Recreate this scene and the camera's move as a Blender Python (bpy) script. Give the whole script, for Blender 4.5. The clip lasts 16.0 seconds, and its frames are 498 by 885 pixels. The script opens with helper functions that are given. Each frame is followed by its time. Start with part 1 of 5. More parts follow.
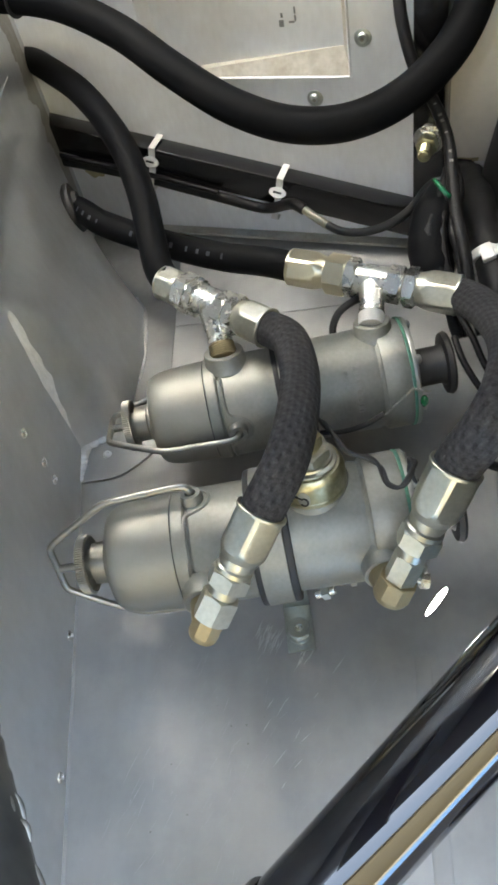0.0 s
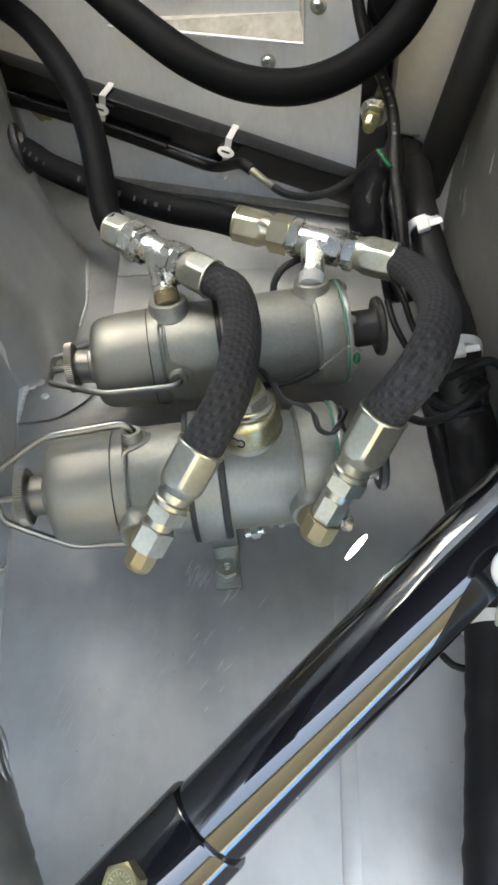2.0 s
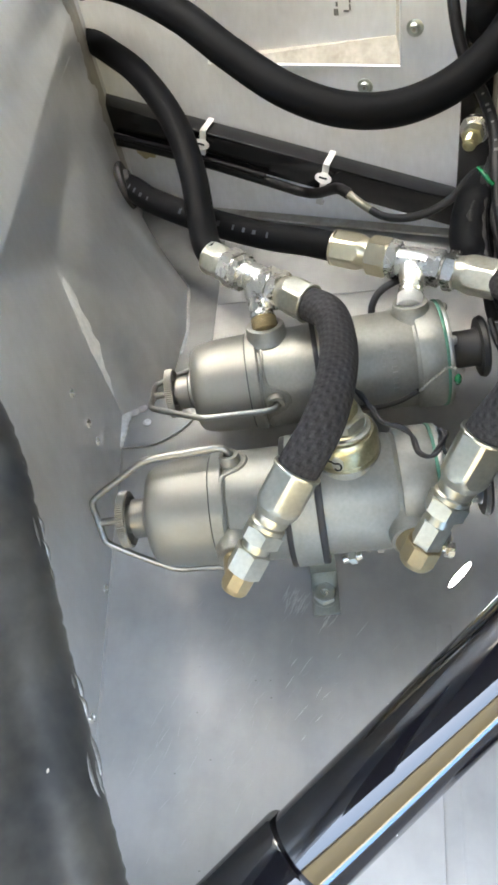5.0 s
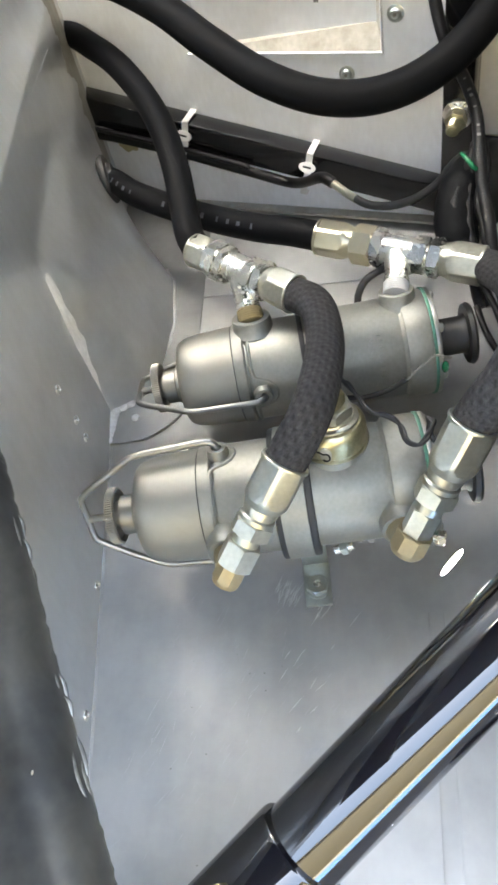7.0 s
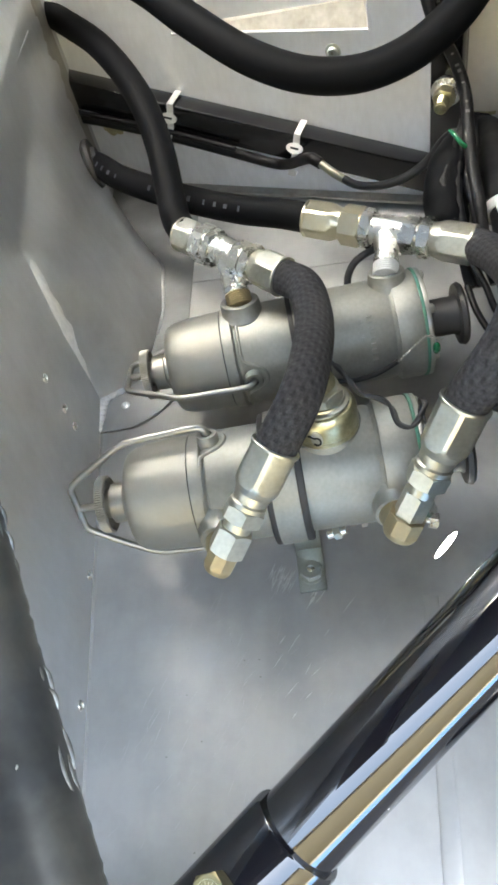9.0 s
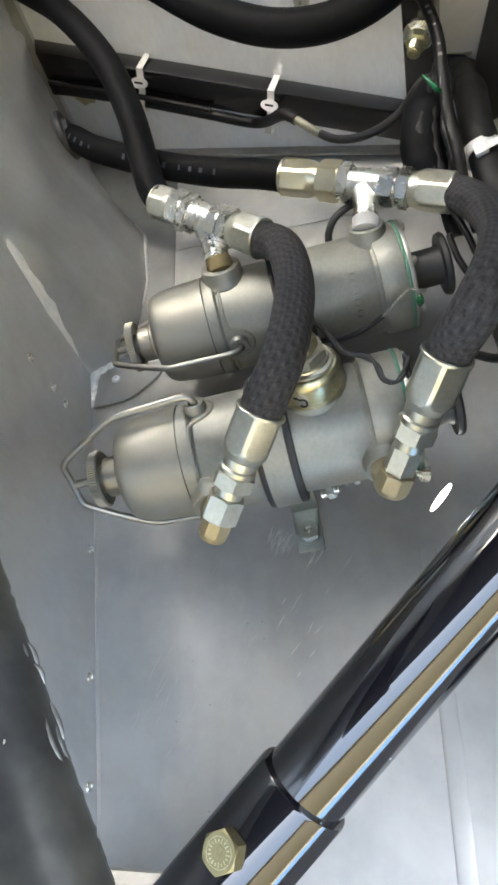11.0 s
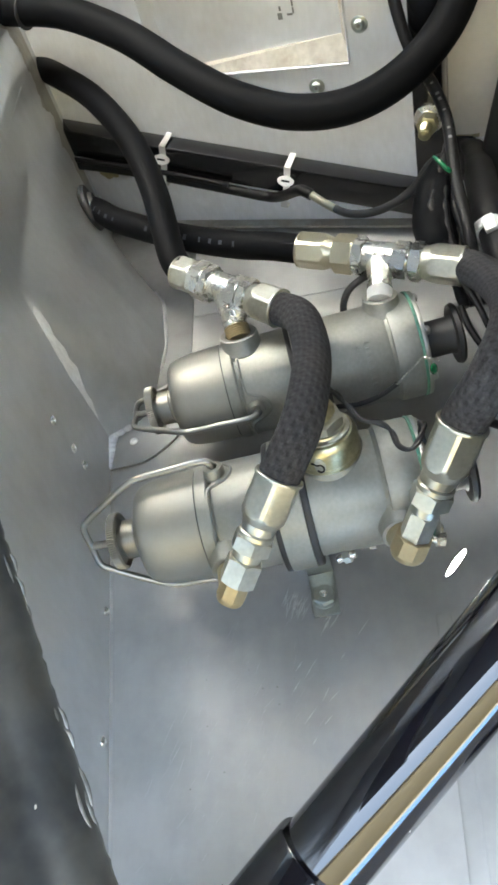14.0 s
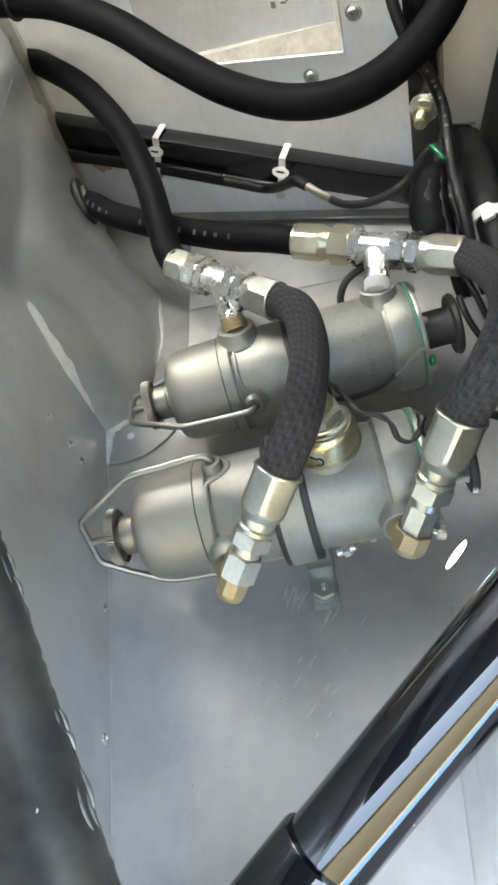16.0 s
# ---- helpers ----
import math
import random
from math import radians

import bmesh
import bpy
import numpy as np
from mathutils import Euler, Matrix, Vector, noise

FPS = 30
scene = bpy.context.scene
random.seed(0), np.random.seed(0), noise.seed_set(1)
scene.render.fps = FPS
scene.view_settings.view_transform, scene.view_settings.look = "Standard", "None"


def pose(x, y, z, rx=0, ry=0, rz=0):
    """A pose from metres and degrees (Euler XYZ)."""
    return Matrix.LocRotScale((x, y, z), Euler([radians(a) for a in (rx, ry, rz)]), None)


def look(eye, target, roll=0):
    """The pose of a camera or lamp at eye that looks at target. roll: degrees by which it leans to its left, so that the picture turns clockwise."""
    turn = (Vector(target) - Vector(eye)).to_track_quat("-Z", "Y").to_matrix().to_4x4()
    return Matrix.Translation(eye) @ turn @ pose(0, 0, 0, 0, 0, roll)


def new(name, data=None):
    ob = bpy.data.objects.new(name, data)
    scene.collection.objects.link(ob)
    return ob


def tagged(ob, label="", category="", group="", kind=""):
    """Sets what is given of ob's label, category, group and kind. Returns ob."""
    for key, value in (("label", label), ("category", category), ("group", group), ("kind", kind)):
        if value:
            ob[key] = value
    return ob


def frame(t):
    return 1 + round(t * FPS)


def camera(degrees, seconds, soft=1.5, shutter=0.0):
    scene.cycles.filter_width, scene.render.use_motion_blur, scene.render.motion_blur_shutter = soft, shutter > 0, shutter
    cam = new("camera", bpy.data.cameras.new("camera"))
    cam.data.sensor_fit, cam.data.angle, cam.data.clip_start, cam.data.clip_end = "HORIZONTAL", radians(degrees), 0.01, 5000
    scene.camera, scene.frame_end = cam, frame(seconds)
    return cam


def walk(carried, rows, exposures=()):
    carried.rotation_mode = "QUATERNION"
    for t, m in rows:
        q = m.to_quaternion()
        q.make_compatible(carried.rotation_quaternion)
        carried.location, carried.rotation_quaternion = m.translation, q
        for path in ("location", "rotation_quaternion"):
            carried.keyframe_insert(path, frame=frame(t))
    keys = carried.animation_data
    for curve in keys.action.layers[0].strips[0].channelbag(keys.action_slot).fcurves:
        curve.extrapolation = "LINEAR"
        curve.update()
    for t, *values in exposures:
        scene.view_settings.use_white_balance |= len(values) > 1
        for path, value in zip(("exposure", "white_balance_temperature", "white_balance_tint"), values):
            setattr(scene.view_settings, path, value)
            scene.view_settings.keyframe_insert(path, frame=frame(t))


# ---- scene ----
from math import cos, pi, sin, tau

# ---- the camera and its walk ----
cam = camera(37.0, 16.0, soft=3.0)
ROWS = [
    (0, 0.0000, 0.0000, 0.4012, 38.26, 9.73, -0.15),
    (0.5, 0.0030, -0.0093, 0.4059, 41.43, 6.38, -3.23),
    (1, -0.0027, -0.0054, 0.3999, 38.56, 4.59, -3.33),
    (1.5, -0.0021, -0.0154, 0.4004, 35.50, 3.38, -2.62),
    (2, -0.0071, -0.0243, 0.4074, 36.15, 3.23, -1.21),
    (2.5, -0.0112, -0.0250, 0.4070, 37.65, 5.13, 2.22),
    (3, -0.0157, -0.0238, 0.4049, 38.28, 6.87, 4.66),
    (3.5, -0.0092, -0.0245, 0.4071, 38.56, 8.46, 4.56),
    (4, -0.0061, -0.0248, 0.4066, 38.86, 9.26, 4.29),
    (6.5, -0.0024, -0.0239, 0.4030, 38.19, 9.96, 2.32),
    (7, -0.0015, -0.0232, 0.4026, 37.92, 10.10, 2.04),
    (7.5, -0.0012, -0.0230, 0.4016, 37.59, 10.06, 1.62),
    (8, -0.0005, -0.0230, 0.4015, 37.30, 10.15, 1.34),
    (8.5, -0.0004, -0.0219, 0.3996, 37.07, 10.36, 1.19),
    (9, 0.0002, -0.0210, 0.3983, 36.70, 10.43, 0.96),
    (11.3, 0.0104, -0.0210, 0.3964, 33.32, 13.21, -1.98),
    (11.5, 0.0048, -0.0231, 0.4020, 34.48, 12.58, -1.61),
    (12, 0.0036, -0.0255, 0.4068, 37.47, 12.83, -0.54),
    (12.5, 0.0040, -0.0266, 0.4075, 38.46, 13.10, -0.15),
    (13, 0.0060, -0.0247, 0.4065, 38.51, 13.14, -0.25),
    (13.5, 0.0050, -0.0240, 0.4063, 38.56, 13.14, -0.54),
    (14, 0.0070, -0.0229, 0.4054, 38.14, 13.29, -1.01),
    (14.5, 0.0056, -0.0215, 0.4051, 37.82, 13.38, -1.34),
    (15, 0.0056, -0.0213, 0.4042, 37.69, 13.45, -1.52),
    (15.5, 0.0071, -0.0210, 0.4039, 37.33, 13.54, -1.68),
    (16, 0.0060, -0.0205, 0.4039, 37.40, 13.53, -1.71),
]
walk(cam, [(t, pose(x, y, z, rx, ry, rz)) for t, x, y, z, rx, ry, rz in ROWS],
     exposures=[(0.0, 4.25, 6690, 0), (0.5, 4.35, 6690, 0), (1.5, 4.38, 6690, 0), (2.0, 4.22, 6660, 0), (2.5, 4.51, 6690, 0), (3.5, 4.65, 6690, 1), (7.0, 4.73, 6700, 2), (9.0, 4.66, 6670, 0), (11.5, 4.39, 6760, 1), (13.0, 4.53, 6610, -2), (16.0, 4.55, 6610, -1)])

# ---- world, sun, exposure ----
world = bpy.data.worlds.new("daylight")
scene.world = world
world.use_nodes = True
wn = world.node_tree.nodes
sky = wn.new("ShaderNodeTexSky")
sky.sky_type = "NISHITA"
sky.sun_disc = False
sky.sun_elevation = radians(70)
sky.sun_rotation = radians(4)
sky.dust_density = 10.0
sky.ozone_density = 1.0
wn["Background"].inputs["Strength"].default_value = 0.15
world.node_tree.links.new(sky.outputs[0], wn["Background"].inputs["Color"])
sun_data = bpy.data.lights.new("sun", "SUN")
sun_data.energy = 4.0
sun_data.angle = radians(0.6)
sun_data.color = (1.0, 0.95, 0.87)
sun = new("sun", sun_data)
sun.matrix_world = look((0.0239, 0.3412, 0.9397), (0, 0, 0))


# ---- materials ----
def material(name, base, rough=0.5, metal=0.0, grain=0.0, scale=300.0, stain=0.0, stain_scale=14.0,
             bump=0.0, stretch=(1, 1, 1), tint=None, coat=0.0, spec=0.5, rough_var=0.12):
    """A surface with fine grain, broad stains, uneven gloss and a little relief, in object space."""
    m = bpy.data.materials.new(name)
    m.use_nodes = True
    n, link = m.node_tree.nodes, m.node_tree.links.new
    b = n["Principled BSDF"]
    b.inputs["Metallic"].default_value = metal
    b.inputs["Specular IOR Level"].default_value = spec
    b.inputs["Coat Weight"].default_value = coat
    b.inputs["Coat Roughness"].default_value = 0.05
    co = n.new("ShaderNodeTexCoord")
    mp = n.new("ShaderNodeMapping")
    mp.inputs["Scale"].default_value = stretch
    link(co.outputs["Object"], mp.inputs["Vector"])
    fine = n.new("ShaderNodeTexNoise")
    fine.inputs["Scale"].default_value = scale
    fine.inputs["Detail"].default_value = 4
    link(mp.outputs[0], fine.inputs["Vector"])
    broad = n.new("ShaderNodeTexNoise")
    broad.inputs["Scale"].default_value = stain_scale
    broad.inputs["Detail"].default_value = 5
    broad.inputs["Roughness"].default_value = 0.6
    link(co.outputs["Object"], broad.inputs["Vector"])
    tint = tint or tuple(c * 0.6 for c in base)
    mix1 = n.new("ShaderNodeMix")
    mix1.data_type = "RGBA"
    mix1.inputs["A"].default_value = (*base, 1)
    mix1.inputs["B"].default_value = (*tint, 1)
    r1 = n.new("ShaderNodeMapRange")
    r1.inputs["From Min"].default_value, r1.inputs["From Max"].default_value = 0.42, 0.75
    r1.inputs["To Max"].default_value = stain
    link(broad.outputs["Fac"], r1.inputs["Value"])
    link(r1.outputs[0], mix1.inputs["Factor"])
    mix2 = n.new("ShaderNodeMix")
    mix2.data_type = "RGBA"
    mix2.blend_type = "MULTIPLY"
    r2 = n.new("ShaderNodeMapRange")
    r2.inputs["From Min"].default_value, r2.inputs["From Max"].default_value = 0.3, 0.7
    r2.inputs["To Min"].default_value = 1 - grain
    link(fine.outputs["Fac"], r2.inputs["Value"])
    mix2.inputs["Factor"].default_value = 1.0
    link(mix1.outputs["Result"], mix2.inputs["A"])
    link(r2.outputs[0], mix2.inputs["B"])
    link(mix2.outputs["Result"], b.inputs["Base Color"])
    r3 = n.new("ShaderNodeMapRange")
    r3.inputs["To Min"].default_value = max(0.02, rough - rough_var)
    r3.inputs["To Max"].default_value = min(1.0, rough + rough_var)
    add = n.new("ShaderNodeMath")
    add.operation = "MULTIPLY_ADD"
    link(fine.outputs["Fac"], add.inputs[0])
    add.inputs[1].default_value = 0.4
    half = n.new("ShaderNodeMath")
    half.operation = "MULTIPLY"
    half.inputs[1].default_value = 0.6
    link(broad.outputs["Fac"], half.inputs[0])
    link(half.outputs[0], add.inputs[2])
    link(add.outputs[0], r3.inputs["Value"])
    link(r3.outputs[0], b.inputs["Roughness"])
    if bump:
        bp = n.new("ShaderNodeBump")
        bp.inputs["Strength"].default_value = bump
        bp.inputs["Distance"].default_value = 0.0006
        link(fine.outputs["Fac"], bp.inputs["Height"])
        link(bp.outputs[0], b.inputs["Normal"])
    return m


def braid_material():
    """Woven cotton cover: crossed diagonal strands along the hose, from its own length and girth."""
    m = material("woven_hose_cover", (0.054, 0.052, 0.054), 0.85, grain=0.35, scale=900, stain=0.5, stain_scale=30, tint=(0.068, 0.065, 0.067), spec=0.2)
    n, link = m.node_tree.nodes, m.node_tree.links.new
    b = n["Principled BSDF"]
    uv = n.new("ShaderNodeTexCoord")
    sep = n.new("ShaderNodeSeparateXYZ")
    link(uv.outputs["UV"], sep.inputs[0])

    def op(kind, a, c):
        k = n.new("ShaderNodeMath")
        k.operation = kind
        for i, v in enumerate((a, c)):
            if isinstance(v, (int, float)):
                k.inputs[i].default_value = v
            elif v is not None:
                link(v, k.inputs[i])
        return k.outputs[0]

    def fibre(scale):
        f = n.new("ShaderNodeTexNoise")
        f.inputs["Scale"].default_value = scale
        f.inputs["Detail"].default_value = 4
        f.inputs["Roughness"].default_value = 0.65
        link(uv.outputs["Object"], f.inputs["Vector"])
        return f.outputs["Fac"]

    # two families of strands cross over and under one another, pulled about a little
    pull, fuzz = fibre(240), fibre(1400)
    along_ = op("ADD", op("MULTIPLY", sep.outputs[0], 135 * tau), op("MULTIPLY", pull, 4.5))
    round_ = op("ADD", op("MULTIPLY", sep.outputs[1], 10 * tau), op("MULTIPLY", pull, 3.0))
    a_ = op("SINE", op("ADD", along_, round_), None)
    b_ = op("SINE", op("SUBTRACT", along_, round_), None)
    over = op("MULTIPLY", a_, op("ADD", op("MULTIPLY", b_, 0.6), 0.4))
    h = op("ADD", op("MULTIPLY", over, 0.45), op("MULTIPLY", fuzz, 1.3))
    shade = op("ADD", op("MULTIPLY", h, 0.85), 0.32)
    weave = n.new("ShaderNodeMix")
    weave.data_type, weave.blend_type = "RGBA", "MULTIPLY"
    weave.inputs["Factor"].default_value = 1.0
    link(b.inputs["Base Color"].links[0].from_socket, weave.inputs["A"])
    link(shade, weave.inputs["B"])
    link(weave.outputs["Result"], b.inputs["Base Color"])
    bp = n.new("ShaderNodeBump")
    bp.inputs["Strength"].default_value = 0.7
    bp.inputs["Distance"].default_value = 0.0008
    link(h, bp.inputs["Height"])
    link(bp.outputs[0], b.inputs["Normal"])
    return m


def crease_highlight_material():
    """Crease highlight painted in: bright along the ridge's crest, fading out into the dull sheet behind it."""
    m = material("crease_highlight_aluminium", (0.92, 0.92, 0.915), 0.46, 0.35, 0.15, 600, 0.5, 55, 0.06, (1, 1, 0.3), (0.74, 0.74, 0.735))
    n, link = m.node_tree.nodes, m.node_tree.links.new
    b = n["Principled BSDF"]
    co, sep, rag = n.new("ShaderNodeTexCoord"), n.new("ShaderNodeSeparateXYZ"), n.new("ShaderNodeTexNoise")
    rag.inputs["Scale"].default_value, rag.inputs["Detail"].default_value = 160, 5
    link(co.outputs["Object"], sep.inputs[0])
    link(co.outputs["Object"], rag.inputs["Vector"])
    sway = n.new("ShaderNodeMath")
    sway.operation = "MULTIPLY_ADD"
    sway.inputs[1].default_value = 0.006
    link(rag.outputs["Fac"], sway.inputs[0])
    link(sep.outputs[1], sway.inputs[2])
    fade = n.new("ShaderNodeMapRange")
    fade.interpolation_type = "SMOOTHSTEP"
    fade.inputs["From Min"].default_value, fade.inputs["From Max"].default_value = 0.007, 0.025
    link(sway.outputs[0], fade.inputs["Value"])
    lit_mix = n.new("ShaderNodeMix")
    lit_mix.data_type = "RGBA"
    link(fade.outputs[0], lit_mix.inputs["Factor"])
    link(b.inputs["Base Color"].links[0].from_socket, lit_mix.inputs["A"])
    lit_mix.inputs["B"].default_value = (0.63, 0.64, 0.648, 1)
    link(lit_mix.outputs["Result"], b.inputs["Base Color"])
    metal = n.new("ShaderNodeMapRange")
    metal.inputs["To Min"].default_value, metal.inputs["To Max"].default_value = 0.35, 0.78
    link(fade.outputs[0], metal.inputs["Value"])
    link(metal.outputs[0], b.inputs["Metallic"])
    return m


ALU_WALL = material("dull_aluminium_sheet", (0.66, 0.672, 0.68), 0.33, 0.78, 0.06, 180, 0.95, 10, 0.0, (1, 1, 0.4), (0.50, 0.503, 0.50), rough_var=0.10)
ALU_BACK = material("pale_aluminium_panel", (0.80, 0.822, 0.86), 0.40, 0.2, 0.07, 240, 1.0, 6.0, 0.03, (1, 1, 0.4), (0.55, 0.54, 0.53), rough_var=0.2)
PALE = material("cream_painted_panel", (0.78, 0.745, 0.69), 0.5, 0.1, 0.06, 200, 0.3, 12)
BLOCK_WHITE = material("plain_block_white", (0.74, 0.76, 0.78), 0.45, 0.0, 0.06, 200, 0.3, 12)
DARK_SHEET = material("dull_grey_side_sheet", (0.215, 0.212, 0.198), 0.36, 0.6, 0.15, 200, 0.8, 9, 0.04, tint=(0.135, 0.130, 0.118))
CAST = material("cast_zinc_alloy", (0.325, 0.318, 0.285), 0.54, 0.75, 0.14, 420, 0.8, 26, 0.12, tint=(0.235, 0.245, 0.228))
BOWL = material("satin_drawn_steel", (0.315, 0.305, 0.272), 0.54, 0.8, 0.06, 420, 0.5, 20, 0.02, (1, 1, 1), (0.26, 0.25, 0.218))
DARK_STEEL = material("dull_grey_steel", (0.29, 0.278, 0.248), 0.50, 1.0, 0.08, 500, 0.5, 60, 0.02, tint=(0.22, 0.205, 0.175))
STEEL = material("bright_steel", (0.33, 0.325, 0.300), 0.40, 1.0, 0.05, 500, 0.25, 60, rough_var=0.05)
ZINC = material("bright_zinc_plate", (0.70, 0.70, 0.67), 0.27, 1.0, 0.06, 400, 0.3, 60, 0.03, tint=(0.58, 0.565, 0.49))
YZINC = material("yellow_zinc_plate", (0.55, 0.51, 0.33), 0.33, 1.0, 0.2, 500, 0.8, 140, 0.12, tint=(0.35, 0.33, 0.20))
YBOLT = material("aged_yellow_zinc_plate", (0.27, 0.235, 0.13), 0.36, 1.0, 0.2, 500, 0.6, 160, 0.05, tint=(0.25, 0.205, 0.10))
OLIVE = material("dull_yellow_zinc_plate", (0.56, 0.52, 0.39), 0.33, 1.0, 0.05, 300, 0.45, 45, 0.01, tint=(0.42, 0.37, 0.25), rough_var=0.06)
PALE_Z = material("pale_champagne_zinc_plate", (0.55, 0.55, 0.480), 0.36, 0.97, 0.14, 400, 0.7, 90, 0.06, tint=(0.41, 0.385, 0.31))
BRASS = material("machined_brass", (0.42, 0.35, 0.215), 0.48, 0.75, 0.12, 400, 0.5, 60, 0.03, tint=(0.36, 0.28, 0.15))
RUBBER = material("black_rubber", (0.016, 0.016, 0.017), 0.55, 0, 0.25, 500, 0.4, 40, 0.05, tint=(0.03, 0.03, 0.03))
HOSE = material("smooth_black_hose", (0.0030, 0.0034, 0.0044), 0.62, 0, 0.25, 260, 0.6, 30, 0.10, tint=(0.0065, 0.0066, 0.0075), spec=0.07)
BRAID = braid_material()
GLOSS = material("glossy_black_paint", (0.006, 0.006, 0.008), 0.05, 0, 0.1, 55, 0.2, 40, 0.05, (1, 1, 0.6), spec=0.9, rough_var=0.03)
SATIN = material("satin_black_paint", (0.010, 0.010, 0.010), 0.50, 0, 0.1, 300, 0.3, 30, 0.02, tint=(0.02, 0.02, 0.02))
SEMI = material("semi_gloss_black_paint", (0.007, 0.007, 0.008), 0.15, 0, 0.1, 300, 0.3, 30, 0.01, tint=(0.012, 0.012, 0.012), rough_var=0.06)
LOOM = material("black_loom_tape", (0.007, 0.007, 0.008), 0.48, 0, 0.3, 500, 0.5, 50, 0.35, tint=(0.013, 0.013, 0.014), spec=0.2)
SHEATH = material("grey_black_loom_sheath", (0.009, 0.009, 0.010), 0.55, 0, 0.35, 300, 0.7, 60, 0.35, tint=(0.017, 0.017, 0.017), spec=0.2)
NYLON = material("white_nylon", (0.62, 0.61, 0.59), 0.35, 0, 0.05, 300, 0.2, 60)
GREEN = material("green_gasket", (0.07, 0.22, 0.15), 0.6, 0, 0.4, 700, 0.6, 80, tint=(0.16, 0.28, 0.22))
LACQUER = material("green_seal_lacquer", (0.008, 0.13, 0.05), 0.25, 0, 0.1, 700, 0.2, 80)
TAPE = material("white_thread_tape", (0.62, 0.61, 0.59), 0.5, 0, 0.1, 700, 0.2, 80, 0.1)
CLEAR = material("tan_crimp_sleeve", (0.30, 0.29, 0.22), 0.35, 0.2, 0.1, 500, 0.3, 80)
# rim plate: weathered mottling, its base darkened for the shade on it
RIM = material("weathered_shaded_rim_plate", (0.080, 0.077, 0.068), 0.36, 0.5, 0.3, 160, 1.0, 22, 0.0, (1, 1, 1), (0.022, 0.025, 0.030), spec=0.4, rough_var=0.16)
BEAD = material("grey_weld_ridge", (0.27, 0.27, 0.26), 0.45, 0.7, 0.5, 500, 0.5, 120, 0.2)
INK = material("faint_ink", (0.20, 0.20, 0.20), 0.6, 0, 0.5, 500)
FLOOR = material("worn_aluminium_floor", (0.390, 0.389, 0.383), 0.66, 0.58, 0.08, 120, 1.0, 17, 0.03, (1, 0.3, 1), (0.30, 0.305, 0.305), rough_var=0.16)
CORNER_DARK = material("corner_shade_aluminium", (0.185, 0.188, 0.190), 0.62, 0.5, 0.12, 150, 1.0, 20, 0.03, tint=(0.135, 0.137, 0.137), rough_var=0.14)
SCRATCH = material("bright_scratched_aluminium", (0.57, 0.57, 0.57), 0.5, 0.4, 0.2, 400)
SCUFF = material("pale_scuff", (0.80, 0.79, 0.77), 0.6, 0.1, 0.4, 300)
DULL_Z = material("dull_zinc_plate", (0.46, 0.49, 0.47), 0.42, 0.95, 0.15, 400, 0.6, 80, 0.04, tint=(0.36, 0.38, 0.35))
HARNESS = material("wrinkled_black_tape", (0.006, 0.006, 0.007), 0.46, 0, 0.4, 500, 0.5, 70, 0.9, (1, 1, 0.35), (0.012, 0.012, 0.013), spec=0.18, rough_var=0.15)
CABLE_PRINT = material("pale_cable_print", (0.11, 0.11, 0.108), 0.5, 0, 0.5, 700)
HOSE_PRINT = material("faded_hose_print", (0.045, 0.05, 0.065), 0.6, 0, 0.5, 700)
CREASE_LIGHT = crease_highlight_material()
WELD = material("weld_bead_aluminium", (0.78, 0.785, 0.79), 0.42, 0.7, 0.15, 700, 0.4, 120, 0.2)
MARK = material("grey_print", (0.022, 0.022, 0.024), 0.5, 0, 0.3, 600)
COVER_TAN = material("mottled_tan", (0.50, 0.47, 0.41), 0.6, 0.1, 0.2, 200, 0.7, 60, 0.1, tint=(0.28, 0.25, 0.19))
GRIME = material("brown_tinged_film", (0.41, 0.395, 0.355), 0.5, 0.35, 0.2, 200, 0.9, 40, 0.05, tint=(0.33, 0.30, 0.245))
FINE = material("fine_scratch_aluminium", (0.43, 0.43, 0.43), 0.62, 0.55, 0.2, 400)
PIT = material("dark_pit", (0.20, 0.20, 0.19), 0.6, 0.2, 0.2, 400)
STAIN = material("yellowed_residue", (0.50, 0.45, 0.28), 0.5, 0.2, 0.2, 300, 0.7, 90)
DARK_REFLECTED = material("dark_reflected_strip", (0.05, 0.05, 0.05), 0.9, 0, 0.4, 60, 0.5, 1.5)
BLUE_REFLECTED = material("blue_reflected_strip", (0.075, 0.165, 0.34), 0.6, 0, 0.2, 30, 0.4, 1.0)
TAN_REFLECTED = material("tan_reflected_wall", (0.125, 0.108, 0.066), 0.9, 0, 0.2, 20, 0.4, 0.6)
SOIL = material("dry_ground", (0.23, 0.205, 0.145), 0.95, 0, 0.4, 3, 0.6, 0.4, tint=(0.17, 0.15, 0.105))


# ---- building helpers ----
def part(name, bm, mat, parent=None, label="", smooth=True, sharp=32):
    me = bpy.data.meshes.new(name)
    bmesh.ops.recalc_face_normals(bm, faces=bm.faces)
    bm.to_mesh(me)
    bm.free()
    me.materials.append(mat)
    if smooth:
        me.shade_smooth()
        me.set_sharp_from_angle(angle=radians(sharp))
    ob = new(name, me)
    if parent:
        ob.parent = parent
    if label:
        ob["label"] = label
    return ob


def thing(name, at, label, category, group=""):
    """An empty at the thing's base, whose parts are built in its own frame."""
    ob = new(name)
    ob.empty_display_size = 0.01
    ob.matrix_world = at if isinstance(at, Matrix) else Matrix.Translation(at)
    return tagged(ob, label, category, group)


